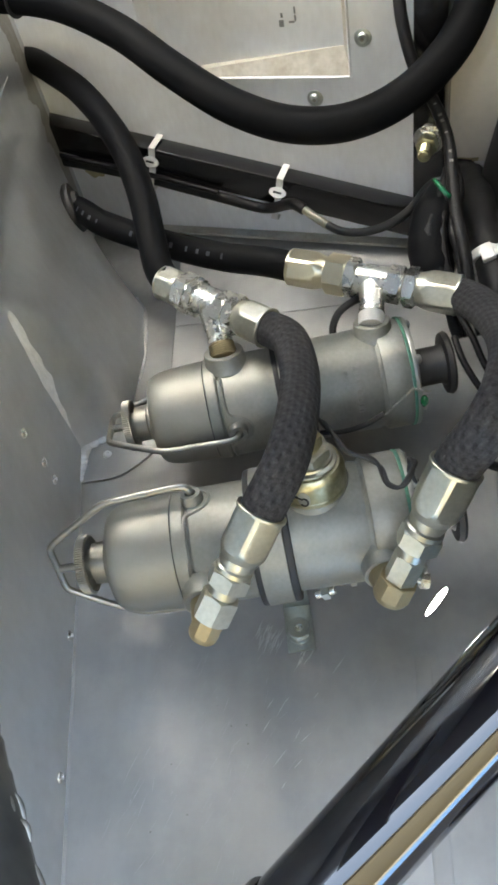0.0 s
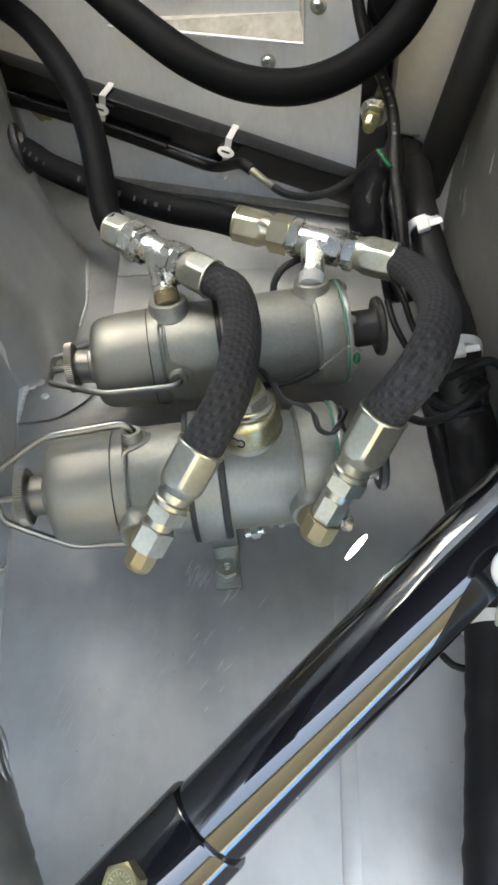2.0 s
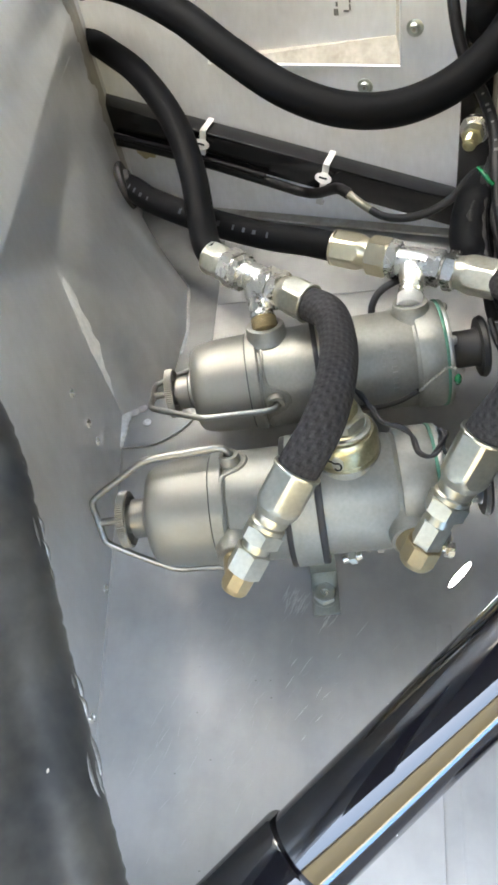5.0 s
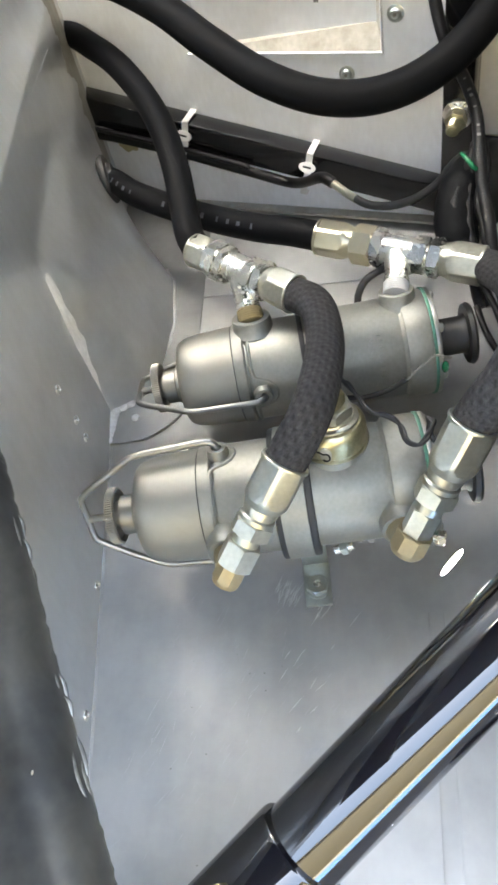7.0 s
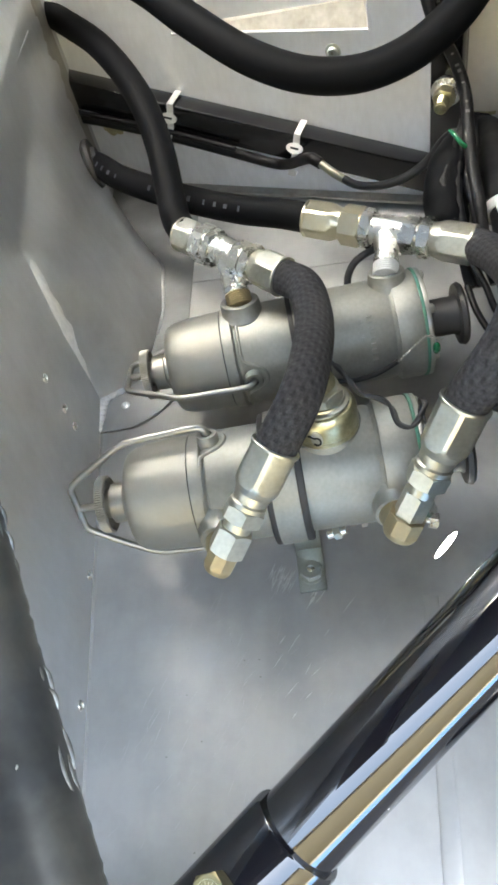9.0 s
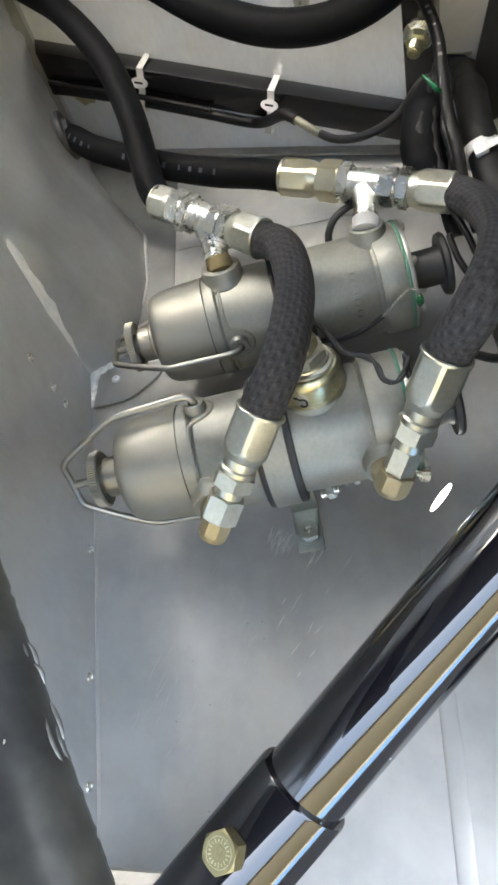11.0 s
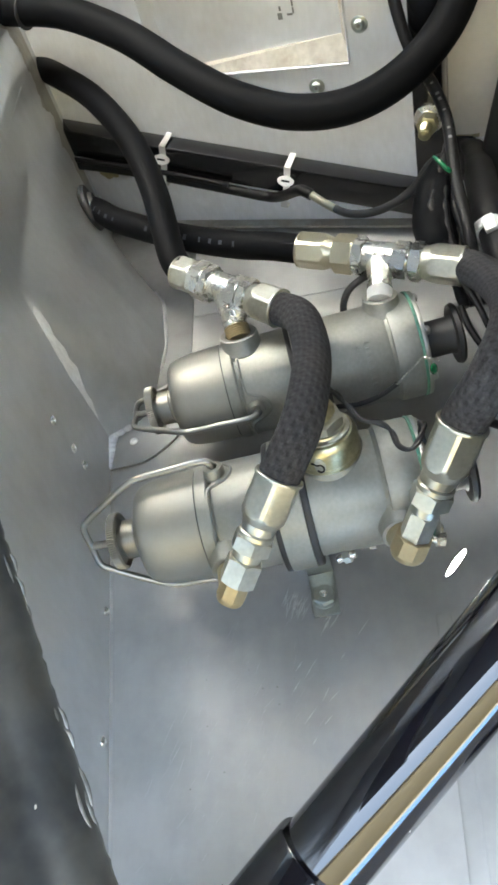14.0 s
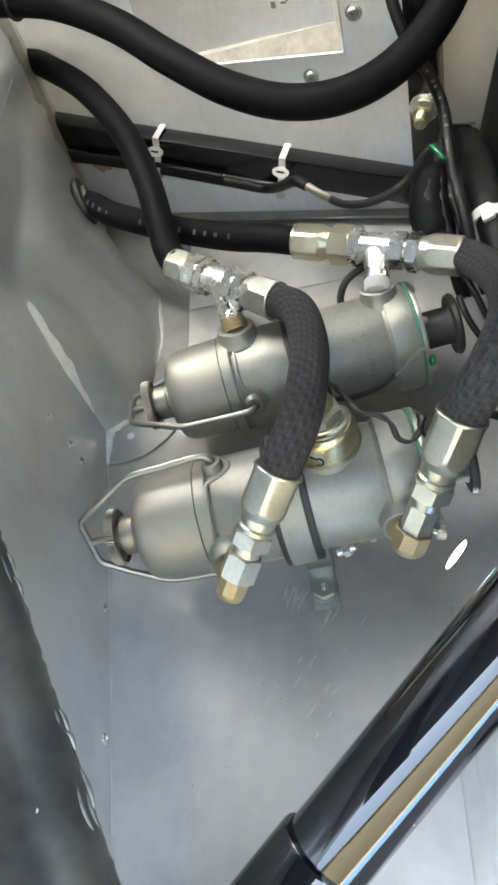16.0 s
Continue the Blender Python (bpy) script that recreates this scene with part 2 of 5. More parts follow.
def along(a, b, up=(0, 0, 1)):
    """A frame at a whose x axis points to b."""
    a, x = Vector(a), (Vector(b) - Vector(a)).normalized()
    y = Vector(up).cross(x)
    y = y.normalized() if y.length > 1e-4 else Vector((0, 1, 0))
    z = x.cross(y)
    m = Matrix((x, y, z)).transposed().to_4x4()
    m.translation = a
    return m


def lathe(profile, seg=40, bm=None, m=Matrix(), turn=0.0):
    """A solid of revolution round x from (station, radius) pairs, closed at both ends."""
    bm = bm or bmesh.new()
    rings = []
    for s, r in profile:
        if r < 1e-6:
            rings.append([bm.verts.new(m @ Vector((s, 0, 0)))])
        else:
            rings.append([bm.verts.new(m @ Vector((s, r * cos(turn + tau * k / seg), r * sin(turn + tau * k / seg)))) for k in range(seg)])
    for p, q in zip(rings, rings[1:]):
        for k in range(seg):
            j = (k + 1) % seg
            if len(p) == 1 and len(q) > 1:
                bm.faces.new((p[0], q[k], q[j]))
            elif len(q) == 1 and len(p) > 1:
                bm.faces.new((p[k], q[0], p[j]))
            elif len(p) > 1:
                bm.faces.new((p[k], p[j], q[j], q[k]))
    if len(rings[0]) > 1:
        bm.faces.new(rings[0][::-1])
    if len(rings[-1]) > 1:
        bm.faces.new(rings[-1])
    return bm


def rounded(s0, s1, r, e):
    """The profile of a drum with eased edges."""
    return [(s0, r - e), (s0 + 0.3 * e, r - 0.3 * e), (s0 + e, r), (s1 - e, r), (s1 - 0.3 * e, r - 0.3 * e), (s1, r - e)]


def hexagon(s0, s1, r, bm=None, m=Matrix(), sides=6, turn=0.3):
    """A nut whose corners are cut by a cone at both ends; r: half its width over flats."""
    bm = bm or bmesh.new()
    n = sides * 6
    flat, low = [], 0.965 * r
    for i in range(n):
        a = tau * i / n
        flat.append(r / cos((a + pi / sides) % (tau / sides) - pi / sides))
    pts = []
    for s, sgn, cap in ((s0, 1, True), (s0, 1, False), (s1, -1, False), (s1, -1, True)):
        ring = []
        for i in range(n):
            a = tau * i / n + turn
            rad, st = (low, s) if cap else (flat[i], s + sgn * min((flat[i] - low) * 0.55, (s1 - s0) * 0.4))
            ring.append(bm.verts.new(m @ Vector((st, rad * cos(a), rad * sin(a)))))
        pts.append(ring)
    for p, q in zip(pts, pts[1:]):
        for i in range(n):
            bm.faces.new((p[i], p[(i + 1) % n], q[(i + 1) % n], q[i]))
    bm.faces.new(pts[0][::-1])
    bm.faces.new(pts[-1])
    return bm


def thread(s0, s1, r, pitch=0.0014, seg=24, bm=None, m=Matrix()):
    prof, s = [], s0
    while s < s1:
        prof += [(s, r * 0.92), (min(s + pitch / 2, s1), r)]
        s += pitch
    prof.append((s1, r * 0.92))
    return lathe(prof, seg, bm, m)


def spline(points, step=0.004, closed=False):
    """Points along a smooth curve through the given ones (centripetal Catmull-Rom)."""
    p = [Vector(q) for q in points]
    p = [2 * p[0] - p[1]] + p + [2 * p[-1] - p[-2]]
    out = []
    for i in range(1, len(p) - 2):
        a, b, c, d = p[i - 1:i + 3]
        t0 = 0.0
        t1 = t0 + max((b - a).length, 1e-6) ** 0.5
        t2 = t1 + max((c - b).length, 1e-6) ** 0.5
        t3 = t2 + max((d - c).length, 1e-6) ** 0.5
        n = max(2, int((c - b).length / step))
        for k in range(n):
            t = t1 + (t2 - t1) * k / n
            a1 = (t1 - t) / (t1 - t0) * a + (t - t0) / (t1 - t0) * b
            a2 = (t2 - t) / (t2 - t1) * b + (t - t1) / (t2 - t1) * c
            a3 = (t3 - t) / (t3 - t2) * c + (t - t2) / (t3 - t2) * d
            b1 = (t2 - t) / (t2 - t0) * a1 + (t - t0) / (t2 - t0) * a2
            b2 = (t3 - t) / (t3 - t1) * a2 + (t - t1) / (t3 - t1) * a3
            out.append((t2 - t) / (t2 - t1) * b1 + (t - t1) / (t2 - t1) * b2)
    out.append(p[-2])
    return out


def sweep(points, radius, seg=20, step=0.004, smooth=True, bm=None, wobble=0.0):
    """A round bar along a curve, with its length and girth as UV."""
    line = spline(points, step) if smooth else [Vector(q) for q in points]
    bm = bm or bmesh.new()
    uvs = bm.loops.layers.uv.verify()
    tangents = [(line[min(i + 1, len(line) - 1)] - line[max(i - 1, 0)]).normalized() for i in range(len(line))]
    side = tangents[0].orthogonal().normalized()
    rings, far, dist = [], 0.0, []
    for i, (p, t) in enumerate(zip(line, tangents)):
        side = (side - side.dot(t) * t).normalized()
        other = t.cross(side)
        r = radius(i / (len(line) - 1)) if callable(radius) else radius
        r *= 1 + wobble * noise.noise(p * 90)
        rings.append([bm.verts.new(p + r * (cos(tau * k / seg) * side + sin(tau * k / seg) * other)) for k in range(seg)])
        far += (p - line[i - 1]).length if i else 0
        dist.append(far)
    for i in range(len(rings) - 1):
        for k in range(seg):
            j = (k + 1) % seg
            f = bm.faces.new((rings[i][k], rings[i][j], rings[i + 1][j], rings[i + 1][k]))
            for lp, (u, v) in zip(f.loops, ((dist[i], k), (dist[i], k + 1), (dist[i + 1], k + 1), (dist[i + 1], k))):
                lp[uvs].uv = (u, v / seg)
    bm.faces.new(rings[0][::-1])
    bm.faces.new(rings[-1])
    return bm


def box(x0, x1, y0, y1, z0, z1, bm=None, m=Matrix(), bevel=0.0):
    new_bm = bmesh.new()
    v = [new_bm.verts.new((x, y, z)) for x in (x0, x1) for y in (y0, y1) for z in (z0, z1)]
    for f in ((0, 1, 3, 2), (4, 6, 7, 5), (0, 4, 5, 1), (2, 3, 7, 6), (0, 2, 6, 4), (1, 5, 7, 3)):
        new_bm.faces.new([v[i] for i in f])
    if bevel:
        bmesh.ops.bevel(new_bm, geom=list(new_bm.edges), offset=bevel, segments=2, affect="EDGES", profile=0.5)
    new_bm.transform(m)
    if bm is None:
        return new_bm
    me = bpy.data.meshes.new("tmp")
    new_bm.to_mesh(me)
    new_bm.free()
    bm.from_mesh(me)
    bpy.data.meshes.remove(me)
    return bm


def slab(outline, z0, z1, bm=None, m=Matrix()):
    """A plate from an outline in x and y."""
    bm = bm or bmesh.new()
    low = [bm.verts.new(m @ Vector((x, y, z0))) for x, y in outline]
    top = [bm.verts.new(m @ Vector((x, y, z1))) for x, y in outline]
    n = len(outline)
    bm.faces.new(top)
    bm.faces.new(low[::-1])
    for i in range(n):
        bm.faces.new((low[i], low[(i + 1) % n], top[(i + 1) % n], top[i]))
    return bm


def grid(fn, us, vs, bm=None):
    bm = bm or bmesh.new()
    v = [[bm.verts.new(fn(u, w)) for w in vs] for u in us]
    for i in range(len(us) - 1):
        for j in range(len(vs) - 1):
            bm.faces.new((v[i][j], v[i + 1][j], v[i + 1][j + 1], v[i][j + 1]))
    return bm


def steps(a, b, n):
    return [a + (b - a) * i / n for i in range(n + 1)]


# ---- the bay: floor, walls ----
def left_x(y, z):
    """The near wall's face: straight at the front, with a hammered swelling low down towards the back."""
    base = -0.1575 - 0.100 * y - 0.30 * max(0.0, z - 0.195)
    near, deep = min(1, max(0, (y - 0.330) / 0.026)), min(1, max(0, (y - 0.330) / 0.090))
    rise = 0.60 * (1 - (1 - near) ** 2) + 0.40 * deep
    fall = min(1, max(0, (0.575 - y) / 0.100))
    blend = min(1, max(0, (y - 0.37) / 0.09))
    tall = (1 - blend) * (1 - min(1, max(0, z / 0.150)) ** 1.8) + blend * min(1, max(0, 1 - z / 0.155)) ** 1.4
    return base + 0.048 * min(rise, fall) * tall


def right_x(y, z=0.0):
    return 0.103 + 0.085 * y + 0.15 * min(0.25, max(0.0, z - 0.10))


SLOT = [(0.0402 + 0.0110 * c * 0.66 - 0.0014 * s, 0.1915 + 0.0110 * c * 0.75 + 0.0012 * s)
        for c, s in [(cos(a) , sin(a)) for a in [tau * i / 20 for i in range(20)]]]


def floor_sheet():
    """The floor with its slot: plain quads all round and a collar that runs from a square to the slot's rim."""
    bm = bmesh.new()
    cx, cy, h = 0.0402, 0.1915, 0.016

    def quad(pts):
        bm.faces.new([bm.verts.new((x, y, 0)) for x, y in pts])

    quad([(-0.25, 0.010), (-0.150, 0.012), (-0.050, -0.001), (cx - h, -0.006), (cx - h, cy - h), (-0.25, cy - h)])
    quad([(-0.25, cy - h), (cx - h, cy - h), (cx - h, cy + h), (-0.25, cy + h)])
    quad([(-0.25, cy + h), (cx - h, cy + h), (cx - h, 0.66), (-0.25, 0.66)])
    quad([(cx - h, -0.006), (cx + h, -0.008), (cx + h, cy - h), (cx - h, cy - h)])
    quad([(cx - h, cy + h), (cx + h, cy + h), (cx + h, 0.66), (cx - h, 0.66)])
    quad([(cx + h, -0.008), (0.22, -0.014), (0.22, 0.66), (cx + h, 0.66)])
    rim = [bm.verts.new((x, y, 0)) for x, y in SLOT]
    frame_ = []
    for x, y in SLOT:
        a = math.atan2(y - cy, x - cx)
        k = h / max(abs(cos(a)), abs(sin(a)))
        frame_.append(bm.verts.new((cx + k * cos(a), cy + k * sin(a), 0)))
    n = len(SLOT)
    for i in range(n):
        bm.faces.new((rim[i], rim[(i + 1) % n], frame_[(i + 1) % n], frame_[i]))
    for sx, sy in ((1, 1), (-1, 1), (-1, -1), (1, -1)):
        q = Vector((cx + sx * h, cy + sy * h, 0))
        near = sorted(frame_, key=lambda v: (v.co - q).length)
        i = next(i for i in range(n) if {frame_[i], frame_[(i + 1) % n]} == {near[0], near[1]} or (abs(frame_[i].co.x - q.x) < 1e-6) != (abs(frame_[(i + 1) % n].co.x - q.x) < 1e-6) and (frame_[i].co - q).length < h)
        bm.faces.new((frame_[i], frame_[(i + 1) % n], bm.verts.new(q)))
    bmesh.ops.remove_doubles(bm, verts=bm.verts, dist=1e-5)
    for f in bm.faces:
        f.normal_update()
        if f.normal.z < 0:
            f.normal_flip()
    ob = part("floor", bm, FLOOR, smooth=False)
    for f in ob.data.polygons:
        if f.normal.z < 0:
            f.flip()
    mod = ob.modifiers.new("thickness", "SOLIDIFY")
    mod.thickness, mod.offset = 0.002, -1
    return tagged(ob, "grey mill-finish aluminium sheet floor of the bay", "floor", kind="structure")


floor_sheet()

ys = steps(-0.10, 0.31, 12) + steps(0.318, 0.345, 18) + steps(0.349, 0.62, 54)
zs = steps(-0.01, 0.17, 30) + [0.180, 0.188, 0.1938, 0.1962, 0.204, 0.22] + steps(0.24, 0.845, 8)
wl = part("wall_left", grid(lambda y, z: Vector((left_x(y, z), y, z)), ys, zs), ALU_WALL)
m_ = wl.modifiers.new("thickness", "SOLIDIFY")
m_.thickness, m_.offset = 0.0016, 0
tagged(wl, "dull grey aluminium side sheet with a hammered swelling", "wall", kind="structure")

WL, WR, WB, WT = -0.124, 0.0310, 0.1415, 0.40
bm = box(-0.30, 0.20, 0, 0.003, -0.004, WB)
box(WR, 0.20, 0, 0.003, WB, WT, bm)
box(-0.30, WL, 0, 0.003, WB, WT, bm)
box(-0.30, 0.20, 0, 0.003, WT, 0.845, bm)
wb = part("wall_back", bm, ALU_BACK)
wb.matrix_world = pose(0, 0.535, 0, 0, 0, -math.degrees(math.atan(0.33)))
tagged(wb, "pale aluminium bulkhead at the back of the bay", "wall", kind="structure")
BACK = wb.matrix_world.copy()

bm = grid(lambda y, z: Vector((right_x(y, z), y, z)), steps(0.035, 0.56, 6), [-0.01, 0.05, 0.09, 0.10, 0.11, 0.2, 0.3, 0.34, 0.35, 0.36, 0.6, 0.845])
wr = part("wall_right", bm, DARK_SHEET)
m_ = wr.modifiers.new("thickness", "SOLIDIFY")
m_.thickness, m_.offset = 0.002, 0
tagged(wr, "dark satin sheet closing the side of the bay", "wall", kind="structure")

# unseen roof strip; the gap behind it lets sky onto the bulkhead
ce = part("ceiling", box(-0.34, 0.20, 0.26, 0.385, 0.84, 0.844), ALU_WALL)
tagged(ce, "unseen grey roof strip added to set the skylight on the bulkhead", "ceiling", kind="structure")

# unseen wall, added to keep the sun out of the roof gap
cw = part("wall_sun_block", box(-0.95, 0.95, -0.002, 0.020, 0.847, 2.6, m=BACK), BLOCK_WHITE)
tagged(cw, "unseen white wall added above the bay to block the sun", "wall", kind="structure")

# unseen lid, added to block the sky and darken the strut's reflection
ca = part("ceiling_sky_block", box(-0.45, 0.42, -0.44, 0.26, 0.840, 0.855), SATIN)
tagged(ca, "unseen dark lid added above the bay to shade it", "ceiling", kind="structure")

# the front drop below the floor's edge
bm = box(-0.30, 0.20, -0.002, 0.002, -0.25, -0.004)
sill = part("sill", bm, SATIN)
sill.matrix_world = pose(0, 0.006, 0, 0, 0, -6)
tagged(sill, "black front member below the bay floor", "sill", kind="structure")

# unseen board, added as a dark surface below the floor's front edge
rb = part("front_dark_board", box(-0.60, 0.60, -0.55, 0.0, -0.160, -0.125, bevel=0.006), SATIN)
tagged(rb, "unseen black board added in front of the bay sill", "step", kind="structure")

# unseen surroundings, added for bounce light and the stripes reflected in the strut
gr = part("ground", grid(lambda x, y: Vector((x, y, -0.75)), steps(-80, 80, 4), steps(-80, 80, 4)), SOIL)
tagged(gr, "unseen dry brown ground added outside for warm bounce", "ground", kind="structure")
rd = part("road", box(-30, 30, -2.0, 2.5, -0.750, -0.740), DARK_REFLECTED)
tagged(rd, "unseen dark strip added under the bay for the strut reflection", "road", kind="structure")
ap = part("pavement", box(-30, 30, -5.4, -2.0, -0.750, -0.738), BLUE_REFLECTED)
tagged(ap, "unseen blue strip added for the blue line in the strut reflection", "pavement", kind="structure")
# unseen block, sized and coloured for the tan band reflected in the strut
hall = thing("tan_reflected_block", (0, -12, -0.75), "unseen tan block added across the yard for the strut reflection", "building")
part("wall", box(-26, 26, -8, 0, 0, 8.6, bevel=0.05), TAN_REFLECTED, hall)
part("roof", box(-26.3, 26.3, -8.3, 0.3, 8.6, 8.85, bevel=0.03), TAN_REFLECTED, hall)


# ---- fuel pump ----
PORT_A, PORT_B, VALVE = 0.0685, 0.1600, 0.1312


def make_pump(m, port_turn, port_r, bowl_in=0.0, case_in=0.0, arm=1.0):
    """One pump: x runs from the thumb nut to the cable boot, the ports look along z, the valve along y, the bail swings on y; bowl_in: how far the bowl is screwed in."""
    k_, c_ = bowl_in, case_in
    p = thing("fuel_pump", m, "grey cast-alloy electric fuel pump with wire bail and sediment bowl", "fuel pump", "pair of fuel pumps")
    # thumb nut with knurled rim
    bm = bmesh.new()
    seg, prof = 150, ((-0.0030, 0.0138, 0), (-0.0024, 0.0163, 1), (0.0022, 0.0163, 1), (0.0030, 0.0150, 0), (0.0010, 0.0135, 0), (0.0006, 0.0095, 0))
    rings = [[bm.verts.new((s + k_, (r - (0.0006 if k % 2 and kn else 0)) * cos(tau * k / seg), (r - (0.0006 if k % 2 and kn else 0)) * sin(tau * k / seg))) for k in range(seg)] for s, r, kn in prof]
    for a, b in zip(rings, rings[1:]):
        for k in range(seg):
            bm.faces.new((a[k], a[(k + 1) % seg], b[(k + 1) % seg], b[k]))
    bm.faces.new(rings[0][::-1])
    bm.faces.new(rings[-1])
    nut = part("thumb_nut", bm, DARK_STEEL, p, "knurled steel thumb nut")
    part("stud", thread(-0.0125, k_ - 0.003, 0.0024, 0.0011, 16), DARK_STEEL, nut)
    part("collar", lathe([(k_ + 0.0008, 0.0080), (k_ + 0.0040, 0.0082), (k_ + 0.0046, 0.0112), (k_ + 0.0120, 0.0114), (k_ + 0.0128, 0.0122), (k_ + 0.0165, 0.0124), (k_ + 0.0175, 0.0118)], 40), DARK_STEEL, p)
    part("bowl", lathe([(k_ + 0.0162, 0.008), (k_ + 0.0164, 0.0225), (k_ + 0.0168, 0.0246), (k_ + 0.0178, 0.0263), (k_ + 0.0196, 0.0278), (k_ + 0.0225, 0.0290), (k_ + 0.0270, 0.0299),
                        (k_ + 0.034, 0.0306), (k_ + 0.0450, 0.0311), (k_ + 0.0515, 0.0314), (k_ + 0.0532, 0.0315)], 72), BOWL, p, "satin steel sediment bowl")
    part("bowl_gasket", lathe([(k_ + 0.0532, 0.0308), (k_ + 0.0538, 0.0308)], 64), RUBBER, p)
    part("flange", lathe([(k_ + 0.0538, 0.0312), (k_ + 0.0540, 0.0317), (k_ + 0.0560, 0.0321), (k_ + 0.0600, 0.0324), (k_ + 0.0609, 0.0318), (k_ + 0.0612, 0.0296)], 72), CAST, p)
    part("body", lathe([(k_ + 0.0612, 0.0296), (k_ + 0.0624, 0.0296), (k_ + 0.0630, 0.0310), (k_ + 0.0642, 0.0316), (0.097, 0.0316), (0.1560 - c_, 0.0320), (0.1572 - c_, 0.0315), (0.1580 - c_, 0.0313), (0.1596 - c_, 0.0322), (0.1602 - c_, 0.0334)], 72), CAST, p)
    part("end_case", lathe([(0.1602 - c_, 0.0334), (0.1614 - c_, 0.0339), (0.1735, 0.0340), (0.1755, 0.0334)], 64), CAST, p)
    part("end_gasket", lathe(rounded(0.1755, 0.1773, 0.0344, 0.0003), 64), GREEN, p, "pale green paper gasket")
    plate = part("end_plate", lathe(rounded(0.1773, 0.1802, 0.0340, 0.0006), 64), STEEL, p)
    for k in range(6):
        a = radians(20 + 60 * k)
        s = part("screw", lathe([(0.1802, 0.0), (0.1802, 0.0030), (0.1825, 0.0028), (0.1832, 0.0015), (0.1832, 0)], 16), STEEL, plate)
        s.location = (0, 0.0295 * cos(a), 0.0295 * sin(a))
    # port bosses on the z side
    for s, r in ((PORT_A, port_r), (PORT_B, 0.0110)):
        bm = lathe([(0.020, r + 0.003), (0.029, r + 0.0026), (0.0315, r + 0.0008), (0.0382, r), (0.0387, r - 0.0006), (0.0387, r - 0.0036), (0.036, r - 0.0042)], 36,
                   m=pose(s, 0, 0, port_turn, 0, 0) @ pose(0, 0, 0, 0, -90, 0))
        part("port_boss", bm, CAST, p)
    # valve boss and ear pads
    bm = lathe([(0.020, 0.0205), (0.0295, 0.0200), (0.0325, 0.0192), (0.0345, 0.0182), (0.0350, 0.0170)], 48, m=Matrix.Translation((VALVE, 0, 0)) @ pose(0, 0, 0, 7, 0, 90))
    part("valve_boss", bm, CAST, p)
    for sgn in (1, -1):
        bm = lathe([(0.028, 0.0062), (0.0335, 0.0060), (0.0362, 0.0052), (0.0362, 0.0030), (0.0340, 0.0026)], 28, m=Matrix.Translation((0.0690, 0, 0)) @ pose(0, 0, 0, 0, 0, 90 * sgn))
        part("bail_ear", bm, CAST, p)
    # cast lip that runs round the flange and out round each ear
    loop = []
    for turn_ in (0, 180):
        for deg, st in ((88, 0.0640), (55, 0.0640), (28, 0.0642), (20, 0.0652), (16.5, 0.0695), (12, 0.0745), (5, 0.0775), (-5, 0.0775), (-12, 0.0745), (-16.5, 0.0695), (-20, 0.0652), (-28, 0.0642), (-55, 0.0640), (-88, 0.0640)):
            a = radians(turn_ + deg)
            loop.append((st, 0.0314 * cos(-a), 0.0314 * sin(-a)))
    loop = [(st, y, -z) for st, y, z in loop]
    part("cast_lip", sweep(loop + [loop[0]], 0.0011, 10, 0.0025), CAST, p)
    # wire bail
    pts = [(0.0690, 0.0300, 0), (0.0690, 0.0370, 0), (0.0665, 0.0402, 0), (0.062, 0.0410, 0), (0.045, 0.0400, 0), (0.026, 0.0388, 0), (0.0215, 0.0375, 0),
           (0.004, 0.0270, 0), (-0.0100, 0.0180, 0), (-0.0130, 0.0150, 0)]
    pts = pts + [(-0.0135, 0.0, 0)] + [(x, -y * (arm if y > 0.02 else 1.0), z) for x, y, z in pts[::-1]]
    part("bail", sweep(pts, 0.0020, 14, 0.002), STEEL, p, "bent steel wire bail")
    # raised lettering: one readable word, and plain bars for the maker's line
    letters = []
    for k in range(9):
        letters.append(box(0, 0.0030, -0.0009, 0.0009, 0.0318, 0.0336, m=Matrix.Translation((0.1425, 0, 0)) @ pose(0, 0, 0, 136 + 6.2 * k - 90, 0, 0)))
    for bm in letters:
        part("raised_mark", bm, CAST, p, smooth=False)
    curve = bpy.data.curves.new("word", "FONT")
    curve.body, curve.size, curve.extrude, curve.space_character = "MADE", 0.0042, 0.0006, 1.15
    tmp = new("word", curve)
    me = bpy.data.meshes.new_from_object(tmp.evaluated_get(bpy.context.evaluated_depsgraph_get()))
    bpy.data.objects.remove(tmp)
    for vert in me.vertices:
        x, y, z = vert.co
        a = radians(139) + x / 0.0322
        vert.co = (0.1365 + y, (0.0322 + z) * cos(a), (0.0322 + z) * sin(a))
    me.materials.append(CAST)
    word = new("raised_word", me)
    word.parent = p
    return p


FRONT = along((-0.1507, 0.2000, 0.0600), (0.0044, 0.2128, 0.0600)) @ pose(0, 0, 0, 72, 0, 0)
REAR = along((-0.1360, 0.3055, 0.0500), (0.0465, 0.3257, 0.0500)) @ pose(0, 0, 0, -18, 0, 0)
make_pump(REAR, 0, 0.0122)
make_pump(FRONT, 8, 0.0106, 0.0033, 0.0026, 1.07)


# ---- clamps that hold the pumps ----
def make_clamp(m):
    c = thing("pump_clamp", m, "grey steel band clamp with black rubber lining round the pump", "clamp", "pump clamps")
    for s in (0.0960, 0.1125):
        part("rubber_lining", lathe(rounded(s, s + 0.0042, 0.0366, 0.0010), 64), RUBBER, c)
    part("band", lathe([(0.0990, 0.0360), (0.0993, 0.0370), (0.1128, 0.0370), (0.1131, 0.0360)], 64), CAST, c)
    return c


